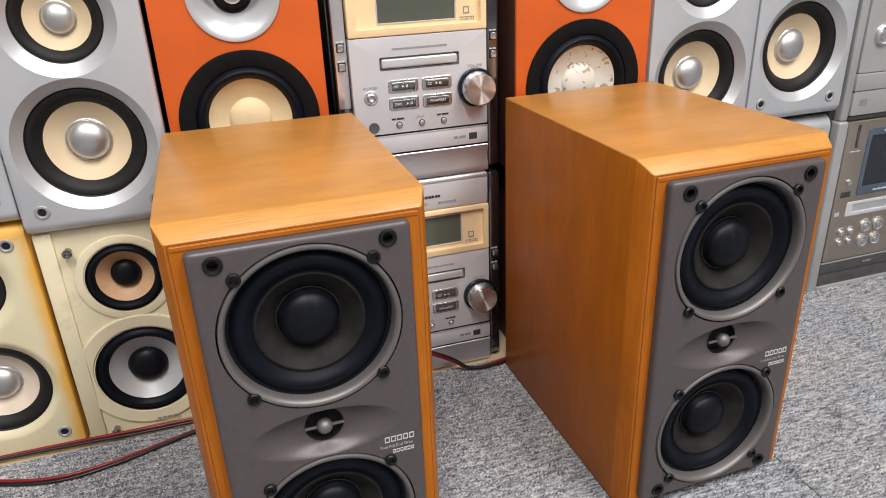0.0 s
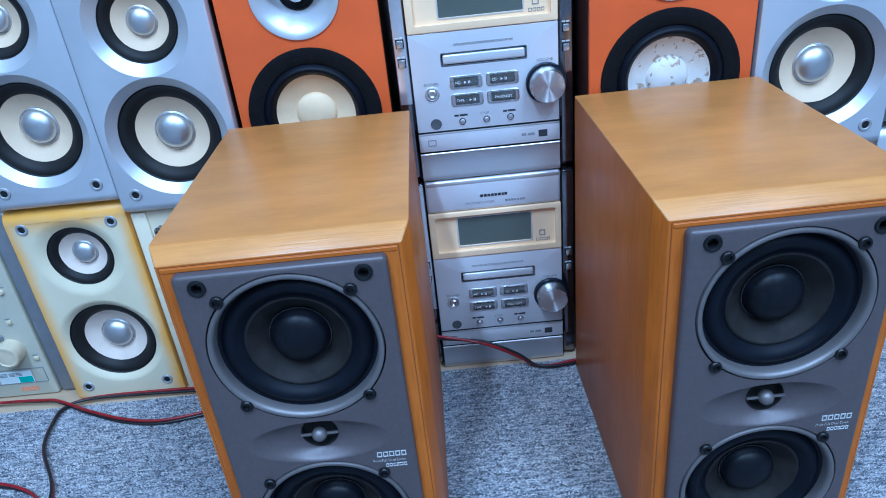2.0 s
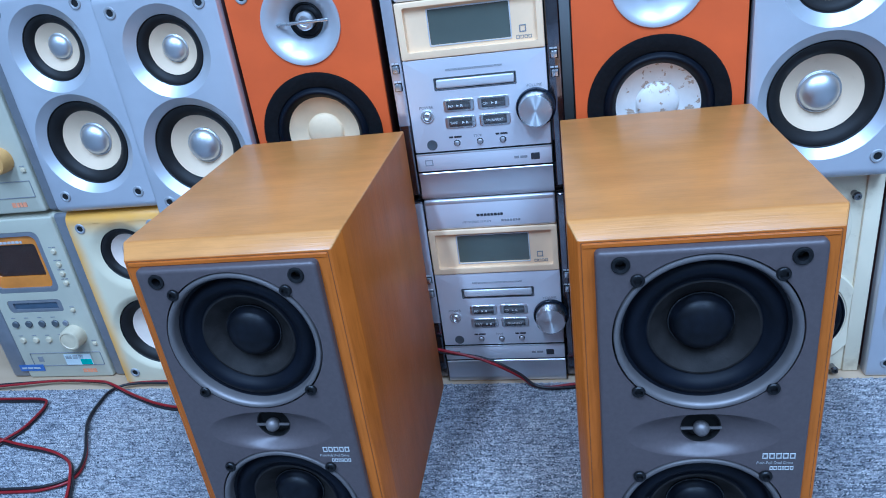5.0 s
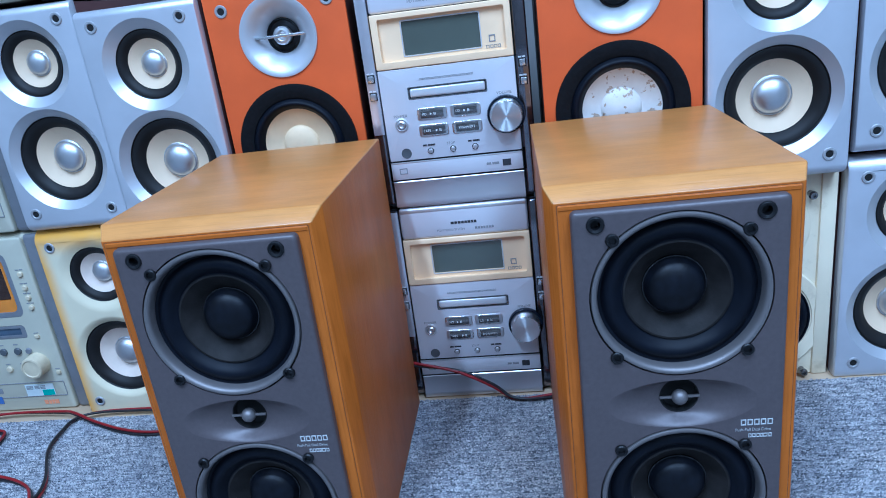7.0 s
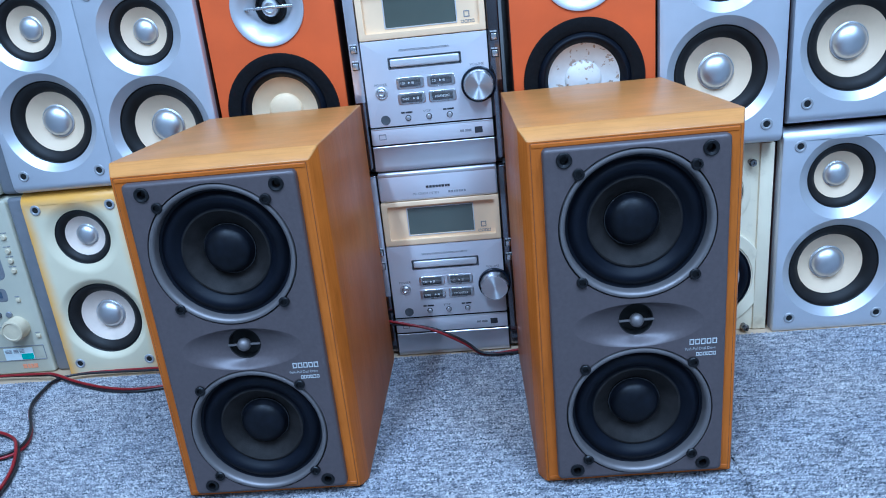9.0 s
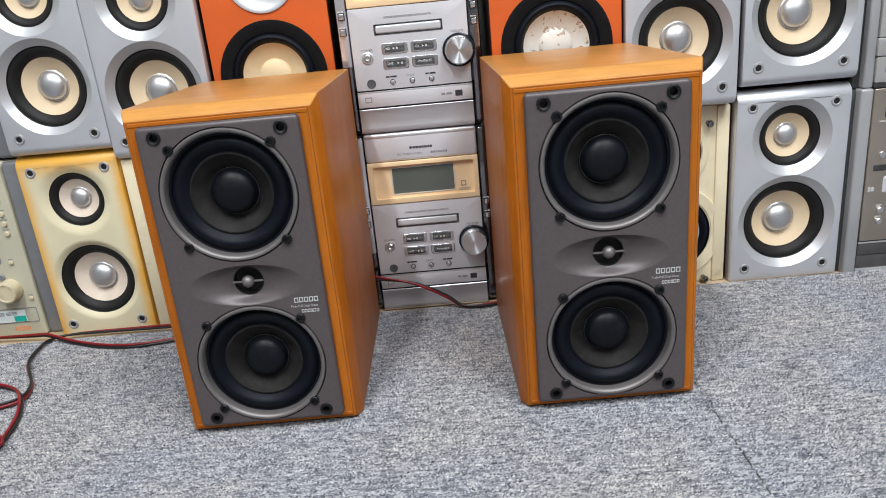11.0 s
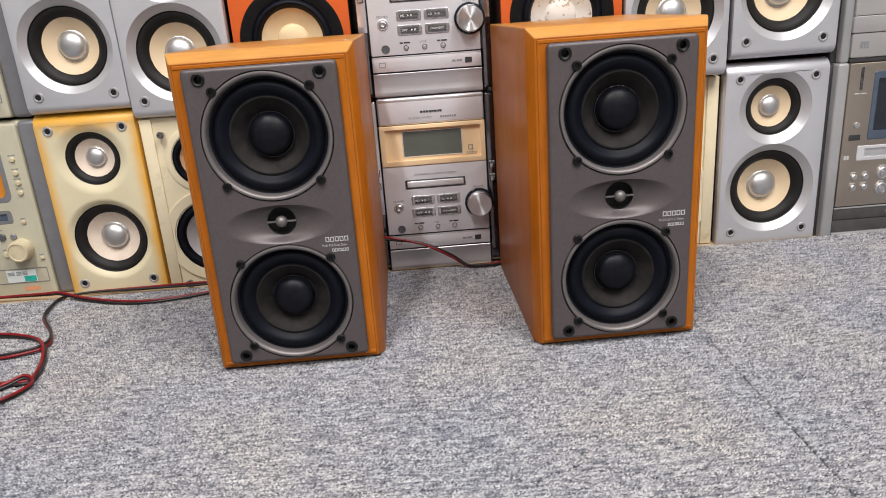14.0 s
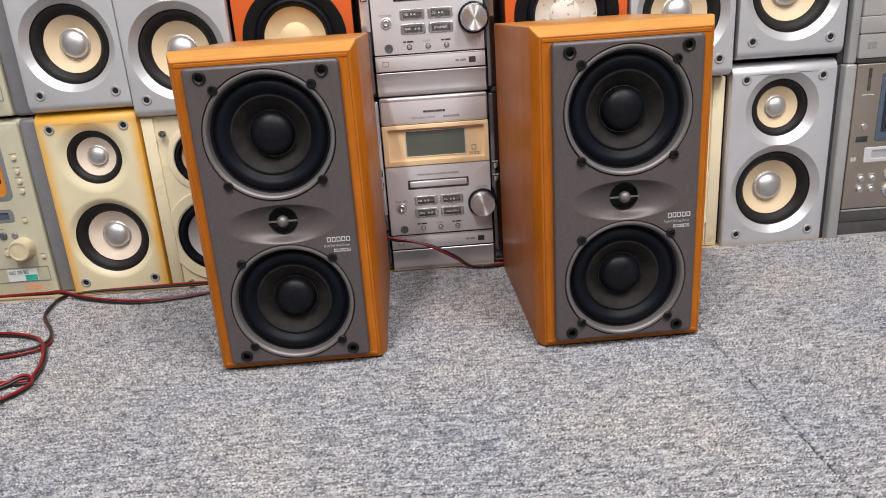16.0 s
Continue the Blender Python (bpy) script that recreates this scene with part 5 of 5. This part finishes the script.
def dark_system(x, y, z, h):
    """Champagne-grey stereo unit with silver side cheeks; its left half is in view."""
    root = thing("stereo_unit", x, y, z, "champagne-grey stereo unit with a dark blue display and silver cheeks", "stereo")
    w = 0.196
    part("case", rbox(-w / 2 + 0.002, w / 2 - 0.002, 0.012, 0.27, 0, h - 0.001, 0.002), M_DARKP, root)
    for s in (-1, 1):
        x0, x1 = sorted((s * (w / 2 - 0.0235), s * (w / 2 - 0.0080)))
        part("cheek", rbox(x0, x1, 0.0, 0.05, 0.0, h, 0.0030, 3), M_CHEEK, root, "silver side cheek")
    I = w / 2 - 0.0245
    F = part("fascia", plate(rrect(-I, I, 0.0450, h - 0.001, 0.001, 2), 0.0, 0.014, [rrect(-I + 0.034, I - 0.034, 0.1380, 0.2290, 0.003), rrect(-I + 0.022, I - 0.020, 0.1095, 0.1300, 0.002)], 0.0008, 0.008), M_CHAMP, root, "champagne-grey fascia")
    part("lower_panel", rbox(-I, I, 0.002, 0.014, 0.0250, 0.0440, 0.0008), M_SMOKE, root, "smoky grey lower panel")
    part("foot_panel", rbox(-I, I, 0.003, 0.014, 0.0062, 0.0244, 0.0008), M_SMOKE, root, "smoky grey foot panel")
    part("foot_strip", rbox(-I, I, 0.0005, 0.014, 0.0008, 0.0058, 0.0008), M_CHEEK, root, "silver strip along the foot")
    part("strip", rbox(-I, I, 0.0010, 0.006, 0.0408, 0.0432, 0.0005), M_CHEEK, root, "thin silver strip")
    fr = part("display_frame", plate(rrect(-I + 0.0338, I - 0.0338, 0.1378, 0.2292, 0.003), -0.0010, 0.006, [rrect(-I + 0.040, I - 0.040, 0.1500, 0.2200, 0.002)], 0.001, 0.004), M_LCD_F, root, "steel-blue display frame")
    part("display", rbox(-I + 0.0398, I - 0.0398, 0.0015, 0.005, 0.1498, 0.2202), M_LCD_B, fr, "dark blue display")
    bars(-I + 0.058, I - 0.058, 0.2235, 0.2262, -0.0012, M_INK_W, fr, (0.3, 0.6), "maker_mark")
    bars(-I + 0.060, I - 0.062, 0.1425, 0.1445, -0.0012, M_INK_W, fr, (0.3, 0.6))
    tr = part("disc_slot", plate(rrect(-I + 0.0218, I - 0.0198, 0.1093, 0.1302, 0.002), -0.0006, 0.006, [rrect(-I + 0.032, I - 0.028, 0.1140, 0.1260, 0.001, 2)], 0.0008, 0.004), M_PANEL, root, "silver disc slot frame")
    part("flap", rbox(-I + 0.0318, I - 0.0278, 0.0010, 0.005, 0.1138, 0.1262, 0.001), M_PANEL_L, tr)
    for bx in (-I + 0.0215, -I + 0.0375):
        for bz in (0.0865, 0.0715):
            part("button", lathe([(0.0044, 0.001), (0.0042, -0.0022), (0.0030, -0.0032), (0, -0.0030)], bx, bz, 24), M_CHROME, root, "small chrome button")
            bars(bx - 0.005, bx + 0.005, bz + 0.0058, bz + 0.0069, -0.0002, M_INK_W, root)
    for bx in (-I + 0.0620, -I + 0.0840):
        for bz in (0.0900, 0.0680):
            part("dial", lathe([(0.0088, 0.001), (0.0086, -0.0020), (0.0066, -0.0030), (0.0060, -0.0014), (0.0046, -0.0014), (0.0040, -0.0040), (0, -0.0046)], bx, bz, 32), M_CHROME, root, "round chrome dial")
            bars(bx - 0.005, bx + 0.005, bz + 0.0098, bz + 0.0110, -0.0002, M_INK_W, root)
    part("slider", rbox(-I + 0.0150, -I + 0.0190, -0.0012, 0.002, 0.2060, 0.2360, 0.0010), M_CHROME_D, root, "upright sliding catch")
    bars(-I + 0.009, -I + 0.027, 0.2005, 0.2018, -0.0002, M_INK_W, root, (0.5,))
    part("small_button", lathe([(0.0040, 0.001), (0.0038, -0.0024), (0, -0.0030)], -I + 0.0170, 0.1590, 22), M_CHROME, root)
    part("sensor", rbox(-I + 0.008, -I + 0.0240, -0.0006, 0.001, 0.1380, 0.1460, 0.0004), M_DARKP, root, "dark remote sensor window")
    bars(-I + 0.004, -I + 0.012, 0.1120, 0.1175, -0.0002, M_INK_W, root, (0.5,), "format_mark")
    bars(-I + 0.075, I - 0.055, 0.0320, 0.0345, 0.0018, M_INK_G, root, (0.4,))
    return root


dark_system(0.8265, 0.6760, LOW, 0.2420)


def grey_system(x, y, z, h):
    root = thing("stereo_unit", x, y, z, "plain grey stereo unit with a disc tray, stacked on another", "stereo")
    w = 0.200
    part("case", rbox(-w / 2 + 0.002, w / 2 - 0.002, 0.012, 0.27, 0, h - 0.001, 0.002), M_DARKP, root)
    for s in (-1, 1):
        x0, x1 = sorted((s * (w / 2 - 0.0228), s * (w / 2 - 0.0105)))
        part("cheek", rbox(x0, x1, 0.0015, 0.05, 0.0, h, 0.0030, 3), M_CHEEK, root, "silver side cheek")
    I = w / 2 - 0.0234
    part("fascia", plate(rrect(-I, I, 0.0590, h - 0.002, 0.002, 3), 0.0, 0.014, bevel=0.0012), M_ASH, root, "grey fascia")
    part("disc_tray", plate(rrect(-I - 0.0012, I, 0.0375, 0.0582, 0.001, 2), -0.0012, 0.014, bevel=0.0008), M_ASH, root, "disc tray front")
    part("lower_panel", plate(rrect(-I, I, 0.0060, 0.0368, 0.002, 3), 0.0, 0.014, bevel=0.0012), M_ASH, root)
    part("foot_panel", rbox(-I, I, 0.0015, 0.014, 0.0, 0.0056, 0.001), M_DARKP, root)
    bars(-I + 0.011, -I + 0.024, 0.0180, 0.0262, -0.0002, M_INK_G, root, (0.4,), "format_mark")
    part("dial", lathe([(0.0130, 0.001), (0.0125, -0.0030), (0.0100, -0.0045), (0.0085, -0.0020), (0.0060, -0.0020), (0.0055, -0.0055), (0, -0.0065)], -I + 0.0260, 0.1040, 36), M_CHROME, root, "round chrome dial")
    part("small_button", lathe([(0.0045, 0.001), (0.0042, -0.0030), (0, -0.0036)], -I + 0.0310, 0.1300, 22), M_CHROME, root)
    return root


grey_system(0.8290, 0.6780, LOW + 0.2422, 0.2480)


# ---------------------------------------------------------------- cables on the carpet
def cable(pts, label, r=0.0017, side=1, start=0.2, period=0.8):
    root = thing("speaker_cable", 0, 0, 0, label, "cable", "speaker cables")
    P = [Vector(p) for p in pts]
    for name, m, s in (("red_strand", M_RED, 1), ("black_strand", M_CABLE, -1)):
        line, run = [], 0.0
        for i, p in enumerate(P):
            run += (p - P[i - 1]).length if i else start
            a = 2 * math.pi * run / period
            d = P[min(i + 1, len(P) - 1)] - P[max(i - 1, 0)]
            d.z = 0
            n = Vector((-d.y, d.x, 0)).normalized() * (s * side * r * 0.98)
            line.append(p + n * math.cos(a) + Vector((0, 0, r * (abs(math.sin(a)) + s * math.sin(a)) * 0.98)))
        part(name, tube(line, r), m, root, "red strand" if s > 0 else "black strand", 80)
    return root


Z0 = 0.0018
lab_c = "thin red and black twin speaker cable lying on the carpet"
cable([(-0.62, 0.672, Z0), (-0.54, 0.676, 0.004), (-0.477, 0.683, 0.004), (-0.421, 0.690, 0.002), (-0.356, 0.684, 0.003), (-0.331, 0.674, 0.006), (-0.289, 0.655, Z0), (-0.241, 0.635, Z0), (-0.199, 0.628, Z0), (-0.152, 0.636, Z0), (-0.115, 0.648, Z0), (-0.075, 0.660, Z0)], lab_c, side=-1, start=-0.12)
cable([(-0.060, 0.676, 0.002), (-0.131, 0.676, 0.003), (-0.209, 0.682, 0.002), (-0.295, 0.683, 0.002), (-0.326, 0.670, 0.002), (-0.329, 0.642, Z0), (-0.319, 0.600, Z0), (-0.284, 0.545, Z0), (-0.275, 0.510, 0.003), (-0.297, 0.494, 0.003), (-0.336, 0.490, Z0), (-0.44, 0.486, Z0)], lab_c)
cable([(-0.56, 0.650, Z0), (-0.470, 0.649, Z0), (-0.418, 0.647, Z0), (-0.404, 0.637, Z0), (-0.400, 0.611, Z0), (-0.404, 0.583, Z0), (-0.43, 0.545, Z0), (-0.47, 0.50, Z0)], lab_c, start=0.0)
cable([(-0.52, 0.600, Z0), (-0.43, 0.573, Z0), (-0.385, 0.561, Z0), (-0.333, 0.550, Z0), (-0.298, 0.534, Z0), (-0.274, 0.506, 0.0058), (-0.260, 0.475, Z0), (-0.251, 0.440, Z0), (-0.253, 0.424, Z0), (-0.285, 0.424, 0.003), (-0.34, 0.428, Z0)], lab_c, start=0.0)
cable([(-0.36, 0.405, Z0), (-0.285, 0.412, Z0), (-0.258, 0.428, 0.0055), (-0.246, 0.420, Z0), (-0.250, 0.400, Z0), (-0.266, 0.380, Z0), (-0.31, 0.350, Z0), (-0.38, 0.33, Z0)], lab_c, start=0.0)
cable([(0.100, 0.676, 0.050), (0.128, 0.672, 0.046), (0.171, 0.671, 0.037), (0.209, 0.668, 0.016), (0.228, 0.663, 0.0035), (0.246, 0.661, Z0), (0.272, 0.664, Z0), (0.300, 0.668, Z0)], "thin red and black twin cable hanging before the silver stereo", start=0.03, period=0.2)
